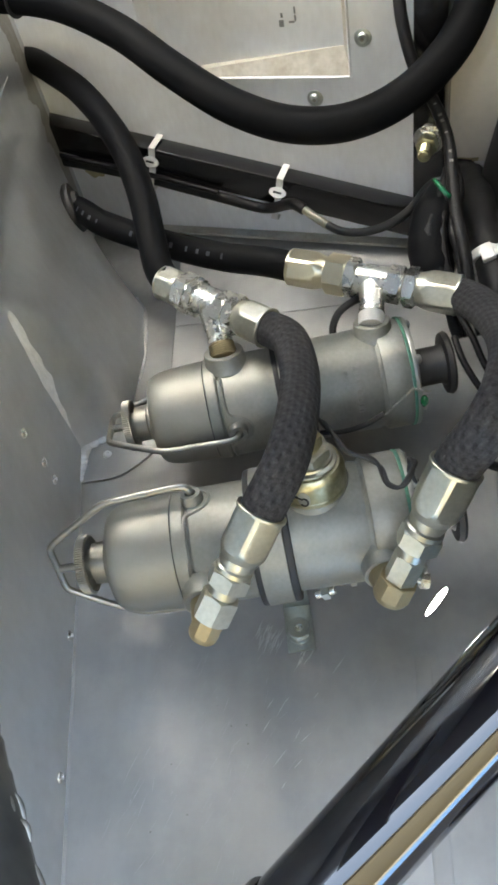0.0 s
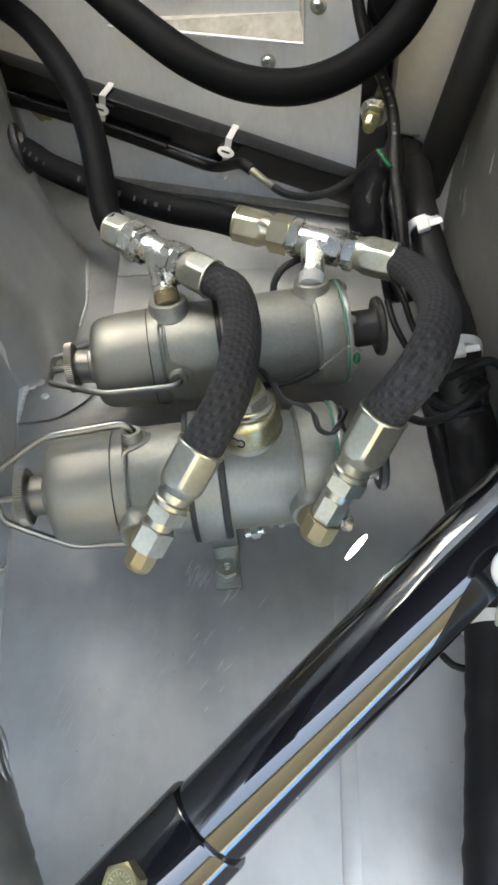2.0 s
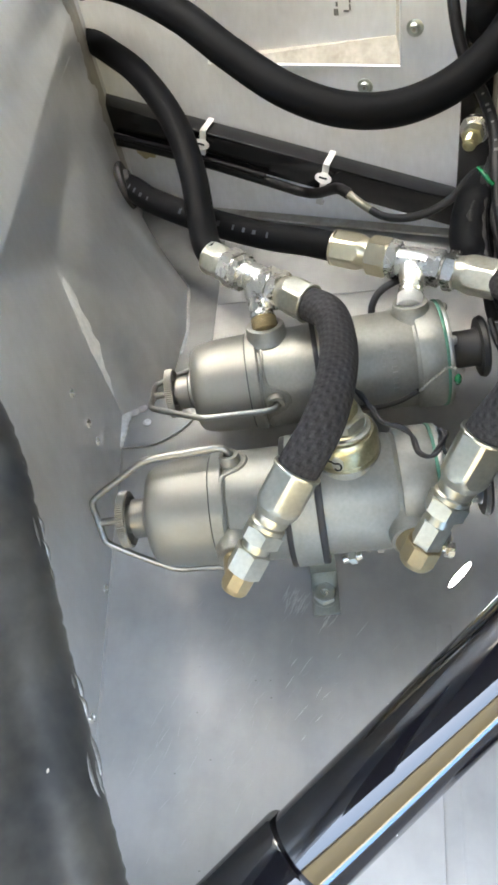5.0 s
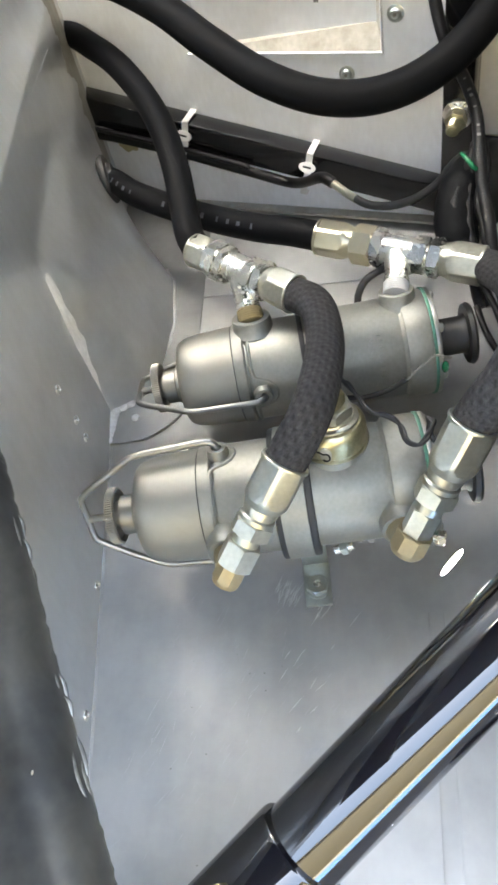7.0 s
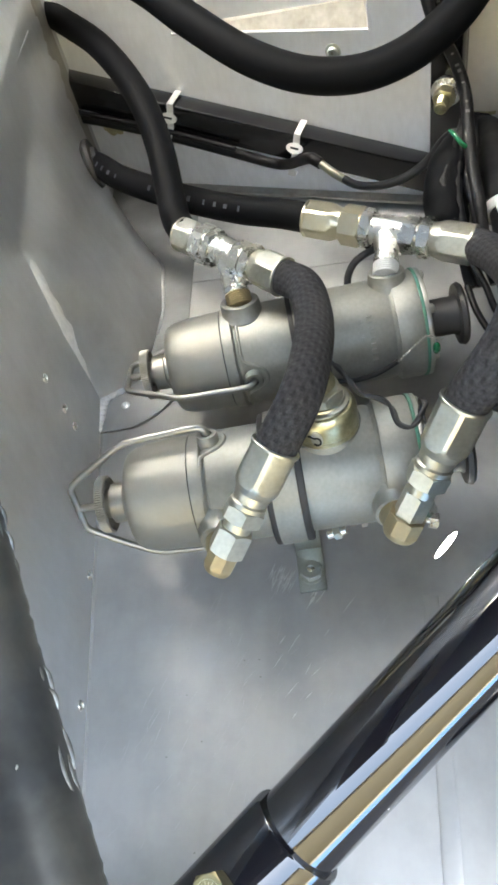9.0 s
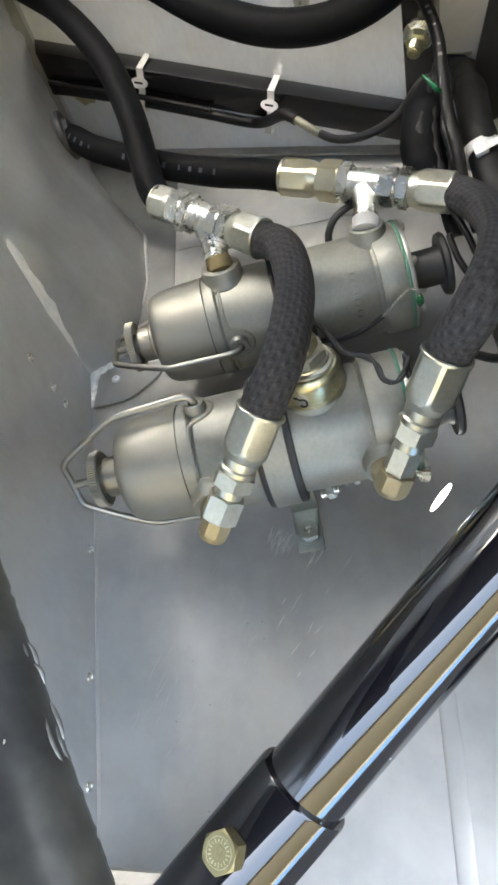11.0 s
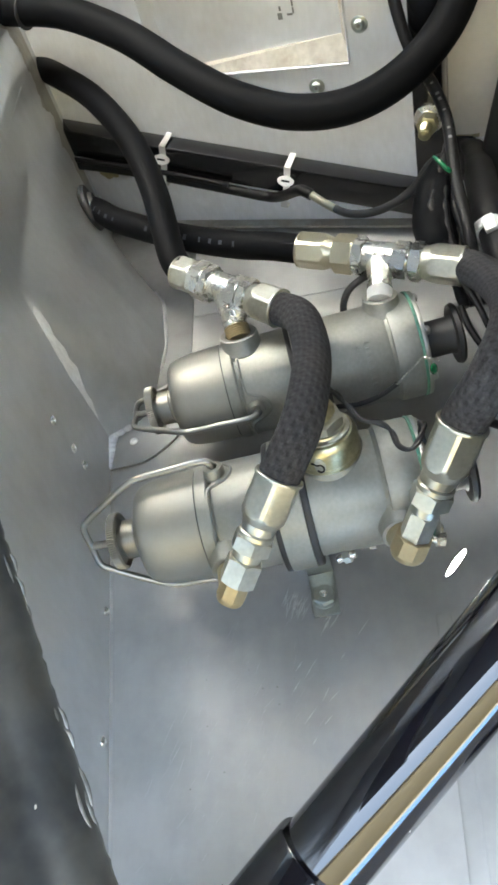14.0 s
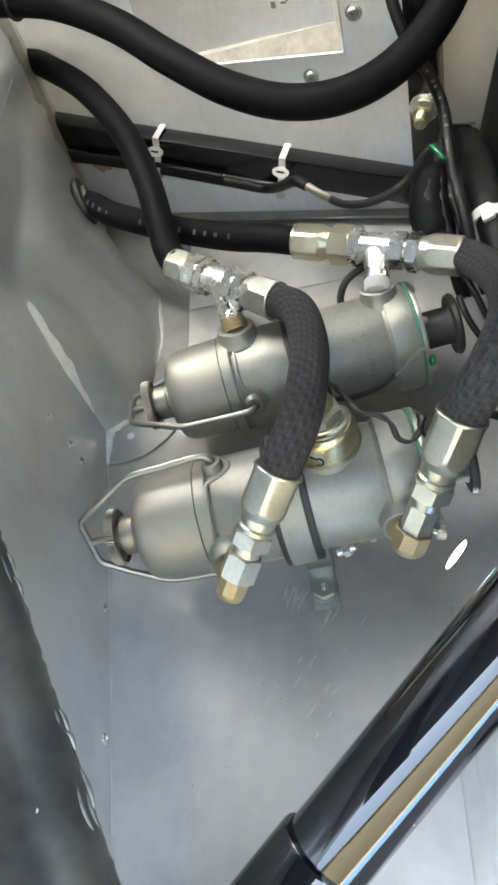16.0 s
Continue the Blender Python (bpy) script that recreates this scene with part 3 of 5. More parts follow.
make_clamp(along((-0.1507, 0.2000, 0.0600), (0.0044, 0.2128, 0.0600)))
make_clamp(along((-0.1360, 0.3055, 0.0500), (0.0465, 0.3257, 0.0500)))


def bracket(x, y, rise, turn):
    b = thing("mounting_bracket", pose(x, y, 0, 0, 0, turn), "zinc-plated steel angle bracket bolted to the bay floor", "bracket", "pump brackets")
    part("foot", box(-0.0078, 0.0078, -0.0175, 0.012, 0.0005, 0.0030, bevel=0.0006), DULL_Z, b)
    part("upright", box(-0.0078, 0.0078, 0.0095, 0.012, 0.003, rise, bevel=0.0005), DULL_Z, b)
    part("washer", lathe(rounded(0.003, 0.0040, 0.0078, 0.0003), 28, m=pose(0, -0.006, 0, 0, -90, 0)), DULL_Z, b)
    part("bolt_head", hexagon(0.0040, 0.0078, 0.0060, m=pose(0, -0.006, 0, 0, -90, 0)), DULL_Z, b, sharp=13)
    part("bolt_stamp", lathe(rounded(0.0078, 0.0081, 0.0022, 0.0001), 20, m=pose(0, -0.006, 0, 0, -90, 0)), ZINC, b)
    return b


bracket(-0.0390, 0.1840, 0.030, 4)
bracket(-0.0400, 0.2950, 0.020, 6)


# ---- fittings and hoses ----
def spool(owner, a, b, rows):
    """Turned and hexagonal pieces strung along the line from a to b; rows: name, shape, start, end, radius, radius, material, label."""
    m = owner.matrix_world.inverted() @ along(a, b)
    for name, shape, s0, s1, r0, r1, mat, label in rows:
        if shape == "hex":
            bm = hexagon(s0, s1, r0, m=m)
        elif shape == "cone8":
            bm = hexagon(s0, s1, r0, m=m, sides=8)
        elif shape == "thread":
            bm = thread(s0, s1, r0, m=m)
        else:
            e = min(0.0008, (s1 - s0) * 0.3)
            bm = lathe([(s0, r0 - e), (s0 + e, r0), (s1 - e, r1), (s1, r1 - e)], 32, m=m)
        part(name, bm, mat, owner, label, sharp=13 if shape in ("hex", "cone8") else 32)


def socket_mesh(s0, s1, r0, r1, m):
    """A hose socket: a round lip, six milled flats along the drum, then a cone towards the nut."""
    w, seg = s1 - s0, 72
    bm = bmesh.new()
    rings = []
    for f, rad, flat in ((0.0, 0.93, 9), (0.0, 1.035, 9), (0.015, 1.06, 9), (0.050, 1.06, 9), (0.062, 1.05, 0.965), (0.30, 1.07, 0.965), (0.62, 1.07, 0.96), (0.70, 1.02, 0.955), (0.76, 0.96, 9), (0.90, r1 / r0, 9), (1.0, r1 / r0 * 0.97, 9)):
        ring = []
        for k in range(seg):
            a = tau * k / seg
            d = flat / cos((a + pi / 6) % (pi / 3) - pi / 6)
            r = r0 * min(rad, d)
            ring.append(bm.verts.new(m @ Vector((s0 + f * w, r * cos(a + 0.5), r * sin(a + 0.5)))))
        rings.append(ring)
    for p, q in zip(rings, rings[1:]):
        for k in range(seg):
            bm.faces.new((p[k], p[(k + 1) % seg], q[(k + 1) % seg], q[k]))
    bm.faces.new(rings[0][::-1])
    bm.faces.new(rings[-1])
    return bm


def lerp(a, b, t):
    return tuple(Vector(a).lerp(Vector(b), t))


def reach(a, b):
    return (Vector(b) - Vector(a)).length


# left tee on the rear pump
TL0, TL1 = (-0.1114, 0.3840, 0.1009), (-0.0388, 0.3220, 0.1030)
# right tee on the rear pump
TR0, TR1 = (-0.0249, 0.3861, 0.0950), (0.0741, 0.3387, 0.0941)


def tee(a, b, foot, stem_end, seat_mat, seat_label):
    """A three-way adapter: two hexes and a barrel on the line from a to b, with a stem down to the pump's port."""
    n = reach(a, b)
    t = thing("tee_fitting", foot, "bright zinc-plated tee fitting screwed into the pump port", "pipe fitting", "tee fittings")
    spool(t, a, b, [
        ("flange_nut", "hex", 0.362 * n, 0.425 * n, 0.0108, 0, ZINC, ""),
        ("barrel", "round", 0.420 * n, 0.61 * n, 0.0096, 0.0096, ZINC, ""),
        ("shoulder", "hex", 0.600 * n, 0.688 * n, 0.0102, 0, ZINC, ""),
        ("neck", "round", 0.675 * n, 0.70 * n, 0.0086, 0.0086, ZINC, ""),
        ("hex_nut", "hex", 0.702 * n, 0.772 * n, 0.0110, 0, ZINC, "")])
    c = lerp(a, b, 0.51)
    k = reach(c, stem_end)
    spool(t, c, stem_end, [
        ("stem", "round", 0.004, k - 0.008, 0.0088, 0.0070, ZINC, ""),
        ("stem_collar", "round", k - 0.0085, k - 0.0042, 0.0078, 0.0078, ZINC, ""),
        ("seat_thread", "thread", k - 0.0046, k + 0.004, 0.0080, 0, seat_mat, seat_label)])
    return t


def port(pump_m, s):
    return tuple(pump_m @ Vector((s, 0, 0.0387)))


PL, PR = port(REAR, PORT_A), port(REAR, PORT_B)
tee(TL0, TL1, PL, PL, BRASS, "brass threaded bush")
tee(TR0, TR1, PR, PR, TAPE, "thread wrapped in white tape")

# hose between the left tee and the wall, smooth black
h = thing("fuel_hose", (-0.212, 0.537, 0.190), "smooth black rubber fuel hose with zinc-plated end", "hose", "fuel hoses")
inv = h.matrix_world.inverted()
d3 = (Vector(TL1) - Vector(TL0)).normalized()
line3 = [(-0.250, 0.600, 0.205), (-0.2287, 0.6171, 0.1638), (-0.1992, 0.5869, 0.1574), (-0.1697, 0.5526, 0.1511), (-0.1371, 0.4958, 0.1379), (-0.1212, 0.4488, 0.1235), (-0.1145, 0.4143, 0.1116), (-0.1088, 0.3880, 0.1035), tuple(Vector(TL0) + d3 * 0.013)]
part("hose_body", sweep([inv @ Vector(q) for q in line3], 0.0098, 24), HOSE, h)
n = reach(TL0, TL1)
part("hose_socket", socket_mesh(0.078 * n, 0.27 * n, 0.0108, 0.0096, inv @ along(TL0, TL1)), PALE_Z, h, "pale zinc hose socket", sharp=14)
spool(h, TL0, TL1, [("swivel_nut", "hex", 0.250 * n, 0.362 * n, 0.0114, 0, ZINC, "")])

# black ring in place of the dark gap where the hose enters the wall
ring = part("hole_shadow_ring", lathe([(-0.003, 0.0100), (-0.003, 0.0118), (0.0015, 0.0121), (0.0025, 0.0112), (0.0025, 0.0098)], 36), LOOM)
ring.matrix_world = along((-0.2294, 0.6176, 0.1636), (-0.2002, 0.5869, 0.1574))
tagged(ring, "black ring standing in for the shaded gap round the hose hole", "edging")

# hose between the right tee and the wall grommet, smooth black with pale print
GR = (-0.1941, 0.5117, 0.0817)
h = thing("fuel_hose", GR, "smooth black rubber fuel hose with faded print", "hose", "fuel hoses")
inv = h.matrix_world.inverted()
d4 = (Vector(TR1) - Vector(TR0)).normalized()
line4 = [tuple(Vector(GR) + Vector((-0.03, 0.006, 0.001))), GR, (-0.1671, 0.4839, 0.0827), (-0.1186, 0.4489, 0.0825), (-0.0695, 0.4145, 0.0879), (-0.0410, 0.3971, 0.0928), tuple(Vector(TR0) + d4 * 0.008)]
part("hose_body", sweep([inv @ Vector(q) for q in line4], 0.0098, 24), HOSE, h)
n = reach(TR0, TR1)
part("hose_socket", socket_mesh(0.001, 0.255 * n, 0.0112, 0.0096, inv @ along(TR0, TR1)), OLIVE, h, "dull yellow zinc hose socket", sharp=14)
spool(h, TR0, TR1, [("swivel_nut", "hex", 0.240 * n, 0.365 * n, 0.0112, 0, OLIVE, "")])
def print_bars(owner, line, spots, r, toward_, mat=HOSE_PRINT, size=1.0):
    """Faded print on a hose, as short bars on the side that faces the light."""
    pts = spline(line, 0.002)
    inv = owner.matrix_world.inverted()
    for j, k in enumerate(spots):
        wide, tall = 0.0008 + 0.0007 * ((j * 7) % 3) / 2, 0.0019 - 0.0005 * ((j * 5) % 4) / 3
        wide, tall = wide * size, tall * size
        i = int(k * (len(pts) - 2))
        d = (pts[i + 1] - pts[i]).normalized()
        up = Vector(toward_)
        up = (up - up.dot(d) * d).normalized()
        part("print_bar", box(-wide, wide, -tall, tall, r - 0.0006, r + 0.00010, m=inv @ along(pts[i], pts[i] + d, up)), mat, owner, "faded pale print")


print_bars(h, line4, (0.20, 0.235, 0.27, 0.30, 0.44, 0.475, 0.52, 0.56, 0.60, 0.66, 0.70, 0.74, 0.79), 0.0098, (0.0, -0.75, 0.65))
g = part("grommet", lathe([(-0.005, 0.0150), (-0.004, 0.0165), (-0.002, 0.0190), (0.0, 0.0197), (0.0022, 0.0190), (0.0032, 0.0160), (0.0028, 0.0125), (0.006, 0.0112), (0.006, 0.0098)], 40), RUBBER)
g.matrix_world = along(GR, tuple(Vector(GR) + Vector((0.03, 0.006, 0.003))))
tagged(g, "black rubber grommet in the side sheet", "grommet")


def braided(a0, a1, mid, b0, b1, elbow, boss, foot, label):
    """A woven hose from a tee socket to the elbow on the front pump."""
    h = thing("braided_hose", foot, label, "hose", "braided hoses")
    inv = h.matrix_world.inverted()
    n = reach(a0, a1)
    ax, bx = (Vector(a1) - Vector(a0)).normalized(), (Vector(b0) - Vector(b1)).normalized()
    pts = [tuple(Vector(a1) - 0.010 * ax), a1, *mid, b0, tuple(Vector(b0) - 0.010 * bx)]
    part("woven_cover", sweep([inv @ Vector(q) for q in pts], 0.0106, 32, 0.0025), BRAID, h)
    part("hose_socket", socket_mesh(0.0, n * 0.245, 0.0116, 0.0100, inv @ along(a1, a0)), PALE_Z, h, "zinc-plated hexagonal hose socket", sharp=14)
    k = reach(b0, b1)
    part("hose_socket", socket_mesh(0.0, k * 0.43, 0.0116, 0.0090, inv @ along(b0, b1)), PALE_Z, h, "zinc-plated hexagonal hose socket", sharp=14)
    spool(h, b0, b1, [
        ("swivel_neck", "round", k * 0.42, k * 0.475, 0.0084, 0.0080, PALE_Z, ""),
        ("swivel_ring", "round", k * 0.455, k * 0.510, 0.0092, 0.0092, PALE_Z, ""),
        ("swivel_nut", "hex", k * 0.50, k * 0.62, 0.0091, 0, PALE_Z, "")])
    return h


HL0, HL1 = (-0.0412, 0.1839, 0.1226), (-0.0764, 0.1484, 0.0776)
HR0, HR1 = (0.0450, 0.1889, 0.1345), (0.0132, 0.1627, 0.0741)
braided(TL0, TL1, [(-0.0274, 0.3082, 0.1066), (-0.0217, 0.2778, 0.1124), (-0.0227, 0.2352, 0.1255), (-0.0293, 0.2015, 0.1314)], HL0, HL1, None, None, HL0,
        "black woven-cover fuel hose arching between tee and elbow")
braided(TR0, TR1, [(0.0819, 0.3142, 0.1053), (0.0836, 0.2730, 0.1249), (0.0745, 0.2289, 0.1477), (0.0584, 0.1914, 0.1606)], HR0, HR1, None, None, HR0,
        "black woven-cover fuel hose arching between tee and elbow")


def elbow(b0, b1, port_at, label, hex_r, g=1.0):
    """Adapter and brass elbow between the hose nut and the pump's port."""
    e = thing("elbow_fitting", port_at, label, "pipe fitting", "elbow fittings")
    k = reach(b0, b1)
    spool(e, b0, b1, [
        ("adapter_neck", "round", k * 0.605, k * 0.70, 0.0072, 0.0072, PALE_Z, ""),
        ("adapter_hex", "hex", k * 0.69, k * 0.895, hex_r, 0, PALE_Z, "pale zinc-plated hexagon"),
        ("brass_barrel", "cone8", k * 0.885, k * 1.02, 0.0072 * g, 0, BRASS, "machined brass elbow barrel")])
    m = e.matrix_world.inverted() @ along(b0, b1)
    part("brass_cap", lathe([(k * 0.96, 0.0070 * g), (k * 0.995, 0.0074 * g), (k * 1.045, 0.0070 * g), (k * 1.064, 0.0062 * g), (k * 1.072, 0.0048 * g), (k * 1.074, 0)], 28, m=m), BRASS, e, "rounded brass end")
    q = lerp(b0, b1, 0.95)
    spool(e, port_at, q, [("brass_shank", "round", -0.004, reach(port_at, q), 0.0074 * g, 0.0072 * g, BRASS, "brass shank")])
    return e


elbow(HL0, HL1, port(FRONT @ pose(0, 0, 0, 8, 0, 0), PORT_A), "brass elbow with zinc-plated adapter on the pump", 0.0084)
elbow(HR0, HR1, port(FRONT @ pose(0, 0, 0, 8, 0, 0), PORT_B), "brass elbow with slim zinc-plated adapter on the pump", 0.0068, 1.22)

# relief valve on top of the front pump
v = thing("relief_valve", FRONT @ pose(VALVE, 0, 0, 7, 0, 0) @ pose(0, 0.0315, 0, 0, 0, 90), "yellow zinc-plated relief valve with lock nut", "valve")
part("lock_ring", lathe([(0.0, 0.0164), (0.0, 0.0174), (0.0010, 0.0181), (0.0030, 0.0181), (0.0034, 0.0177), (0.0040, 0.0181), (0.0125, 0.0180), (0.0150, 0.0172), (0.0165, 0.0158), (0.0168, 0.0130)], 64), YZINC, v)
part("stamped_oval", lathe(rounded(-0.0002, 0.0004, 0.0030, 0.0001), 24, m=pose(0.0075, 0, 0, 75, 0, 0) @ pose(0, 0.0179, 0, 0, 0, 90) @ Matrix.Diagonal((1, 1.6, 1, 1))), PALE_Z, v, "stamped oval mark")
hook_ = [(0.0060 + 0.0024 * sin(a), 0.0018 * cos(a)) for a in steps(-2.6, 2.2, 12)] + [(0.0090, -0.0028), (0.0092, -0.0045)]
part("stamped_hook", sweep([pose(0, 0, 0, 75, 0, 0) @ Vector((x_, 0.01835 * cos(y_ / 0.018), 0.01835 * sin(y_ / 0.018))) for x_, y_ in hook_], 0.0005, 8, 0.001), LOOM, v, "dark hooked punch mark")
part("washer", lathe([(0.0166, 0.0140), (0.0170, 0.0146), (0.0182, 0.0146), (0.0186, 0.0138), (0.0190, 0.0128), (0.0200, 0.0124)], 48), PALE_Z, v)
part("lock_nut", hexagon(0.0196, 0.0262, 0.0106, turn=0.2), PALE_Z, v, sharp=13)
part("valve_stem", hexagon(0.0262, 0.0330, 0.0076, turn=0.4), YZINC, v, sharp=13)
part("stem_socket", lathe([(0.0326, 0.0), (0.0333, 0.0034), (0.0333, 0.0)], 20), LOOM, v, "dark socket hole")

# boots on the cable ends of both pumps
for m in (FRONT, REAR):
    b = thing("cable_boot", m @ pose(0.1802, 0, 0), "black rubber cable boot on the pump end", "cable boot", "cable boots")
    part("sleeve", lathe([(0, 0.0105), (0.001, 0.0120), (0.018, 0.0120), (0.0205, 0.0135)], 36), RUBBER, b)
    part("rim", lathe([(0.0205, 0.0135), (0.021, 0.0190), (0.0235, 0.0200), (0.0250, 0.0190), (0.0255, 0.0120)], 36), RUBBER, b)

# the thick hose across the back
h = thing("large_hose", (-0.20, 0.52, 0.235), "thick smooth black rubber hose drooping across the bulkhead", "hose")
inv = h.matrix_world.inverted()
line5 = [(-0.235, 0.545, 0.235), (-0.2162, 0.5759, 0.2157), (-0.1683, 0.5577, 0.2095), (-0.1229, 0.5283, 0.1947), (-0.0865, 0.4942, 0.1781), (-0.0481, 0.4625, 0.1631),
         (-0.0120, 0.4460, 0.1543), (0.0244, 0.4399, 0.1541), (0.0598, 0.4455, 0.1636), (0.0886, 0.4600, 0.1819), (0.1059, 0.4810, 0.2056), (0.1122, 0.4989, 0.2344), (0.1135, 0.5124, 0.2714)]
line5 = [(x, y, z + 0.0022) for x, y, z in line5]
part("hose_body", sweep([inv @ Vector(q) for q in line5], 0.0113, 28), HOSE, h)
part("seam_ring", lathe(rounded(-0.0006, 0.0006, 0.01195, 0.0003), 40, m=inv @ along((-0.1978, 0.5705, 0.2136), (-0.1815, 0.5633, 0.2119))), RUBBER, h)

# ---- frame members ----
def bar(name, a, b, w, hgt, mat, label, category, up=(0, 0, 1)):
    t = thing(name, a, label, category)
    n = reach(a, b)
    part("tube", box(0, n, -w / 2, w / 2, -hgt / 2, hgt / 2, m=t.matrix_world.inverted() @ along(a, b, up), bevel=0.002), mat, t)
    return t


def on_back(u, z, off):
    """A place on the bulkhead: u along it, off metres in front of it."""
    return tuple(BACK @ Vector((u, -off, z)))


b = bar("diagonal_brace", on_back(-0.265, 0.1115, 0.010), on_back(0.085, 0.0325, 0.010), 0.018, 0.0245, SEMI, "black painted square brace across the bulkhead", "brace")
b = bar("upright_post", on_back(0.0900, -0.0, 0.0145), on_back(0.0900, 0.40, 0.0145), 0.0215, 0.027, SEMI, "black painted square upright post with bolts", "post", (0.33, 1, 0))

# near tube with its sleeve
T0, T1 = (-0.0417, 0.0315, 0.0650), (0.0476, 0.1010, 0.1088)
ax = (Vector(T1) - Vector(T0)).normalized()
t = thing("strut_tube", T0, "glossy black painted round strut with a bolted sleeve", "strut")
inv = t.matrix_world.inverted()
M = inv @ along(T0, T1)
part("tube", lathe(rounded(-0.12, 0.30, 0.0190, 0.001), 64, m=M), GLOSS, t)
sl = part("sleeve", lathe([(-0.22, 0.0200), (-0.22, 0.0215), (-0.0010, 0.0215), (0, 0.0210), (0.0, 0.0188)], 64, m=M), GLOSS, t)

rng4 = random.Random(5)
for k in range(6):
    a, x_ = rng4.uniform(0, tau), rng4.uniform(0.002, 0.14)
    bm = bmesh.new()
    bmesh.ops.create_uvsphere(bm, u_segments=8, v_segments=5, radius=1)
    bm.transform(M @ Matrix.Translation((x_, 0.0190 * cos(a), 0.0190 * sin(a))) @ Matrix.Diagonal((rng4.uniform(0.0003, 0.0006), 0.0002, 0.0002, 1)))
    part("paint_chip", bm, SCUFF, t, "pale paint chip")

# bolt through the sleeve
B0 = (-0.0748, 0.0080, 0.0798)
foot_ = Vector(T0) + ax * (Vector(B0) - Vector(T0)).dot(ax)
out_ = (Vector(B0) - foot_).normalized()
mb = inv @ along(foot_ + out_ * 0.0212, foot_ + out_ * 0.05)
mb = mb @ pose(0, 0, 0, 25, 0, 0)
bh = part("bolt_head", hexagon(0.0, 0.0072, 0.0077, m=mb), YBOLT, t, "yellow zinc hexagon bolt head with stamped marks", sharp=13)
bm = bmesh.new()
for k in range(18):
    a = tau * k / 18
    r0, r1 = (0.0034, 0.0052) if k % 2 else (0.0038, 0.0049)
    rib = box(-0.0001, 0.00018, r0, r1, -0.00022, 0.00022, m=mb @ Matrix.Translation((0.0072, 0, 0)) @ Matrix.Rotation(a, 4, "X"))
    me_ = bpy.data.meshes.new("rib")
    rib.to_mesh(me_)
    bm.from_mesh(me_)
    bpy.data.meshes.remove(me_)
part("stamped_marks", bm, YZINC, bh, smooth=False)
part("stamped_field", box(0.0071, 0.0074, -0.0013, 0.0013, -0.0025, 0.0025, m=mb), YBOLT, bh, smooth=False)
part("ring_mark", lathe([(0.0071, 0.0056), (0.0074, 0.0057), (0.0074, 0.0059), (0.0071, 0.0060)], 40, m=mb), YZINC, bh)

# ---- near side plate with welded edge ----
E0, E1, E2 = Vector((-0.1048, 0.1070, 0.2621)), Vector((-0.0841, 0.0459, 0.2357)), Vector((-0.0624, -0.0090, 0.2203))
OUT = (Vector((-0.0861, 0.0182, 0.2317)) - Vector((-0.0713, 0.0187, 0.2291))).normalized()
run = (E2 - E0).normalized()
OUT = (OUT - OUT.dot(run) * run).normalized()
IN = OUT.cross(run).normalized()
IN = IN if IN.dot(Vector((0, 0, 0.40)) - E1) > 0 else -IN


def edge_at(u):
    return (1 - u) ** 2 * E0 + 2 * u * (1 - u) * (2 * E1 - 0.5 * E0 - 0.5 * E2) + u ** 2 * E2 + OUT * 0.107 * max(0.0, 0.15 - u) ** 2


def plate_at(u, w):
    """Rolled flange: w runs from the cut edge up the outside."""
    r = 0.014
    a = min(w / r, pi / 2)
    wave = 0.0008 * noise.noise(Vector((u * 7, w * 40, 0)))
    rag = 0.0007 * noise.noise(Vector((u * 60, 0, 2))) * max(0, 1 - w / 0.004)
    return edge_at(u) + IN * (r * math.sin(a) + wave) + OUT * (r * (1 - cos(a)) + max(0, w - r * pi / 2) + rag)


plate = thing("flange_plate", tuple(edge_at(0.5)), "dark grey aluminium rim plate with a stitched weld along its edge", "plate")
inv = plate.matrix_world.inverted()
bm = grid(lambda u, w: inv @ plate_at(u, w), steps(-0.26, 1.25, 110), steps(0, 0.022, 16) + steps(0.026, 0.085, 8))
ob = part("sheet", bm, RIM, plate)
m_ = ob.modifiers.new("thickness", "SOLIDIFY")
m_.thickness, m_.offset = 0.003, 0
rng = random.Random(4)
# curled weld ripples: stations along the edge and their distance from it
for ripple in (((-0.12, 0.006), (-0.10, 0.002), (-0.08, -0.001)), ((-0.02, 0.006), (0.0, 0.002), (0.02, -0.001)), ((0.11, 0.0055), (0.122, 0.0025), (0.143, -0.0006)),
               ((0.195, 0.0045), (0.262, 0.004), (0.337, 0.0036)), ((0.217, 0.003), (0.238, -0.0008), (0.268, -0.0016)), ((0.268, 0.003), (0.292, -0.0010), (0.322, -0.0017)),
               ((0.320, 0.0036), (0.335, 0.0003), (0.368, -0.0010)), ((0.528, 0.0036), (0.558, 0.0035), (0.582, 0.0036)), ((0.529, 0.0036), (0.556, -0.0012), (0.597, -0.0022)),
               ((0.580, 0.004), (0.598, -0.0008), (0.628, -0.0018)), ((0.645, 0.002), (0.700, 0.005), (0.762, 0.0045), (0.804, -0.0014)), ((0.685, 0.0016), (0.750, 0.002), (0.788, -0.0013)),
               ((0.645, 0.001), (0.682, -0.0011), (0.740, -0.0018))):
    path = []
    for u, w in ripple:
        q = plate_at(u, max(w, 0.0)) - OUT * 0.3 * max(0.0, -w)
        path.append(inv @ (q + (IN * math.sin(max(w, 0.0) / 0.014) - OUT * cos(w / 0.014)) * 0.0007))
    part("weld_bead", sweep(path, lambda f: 0.0009 * (0.15 + 1.1 * sin(pi * f) ** 0.8), 12, 0.0005, wobble=0.5), BEAD, plate)
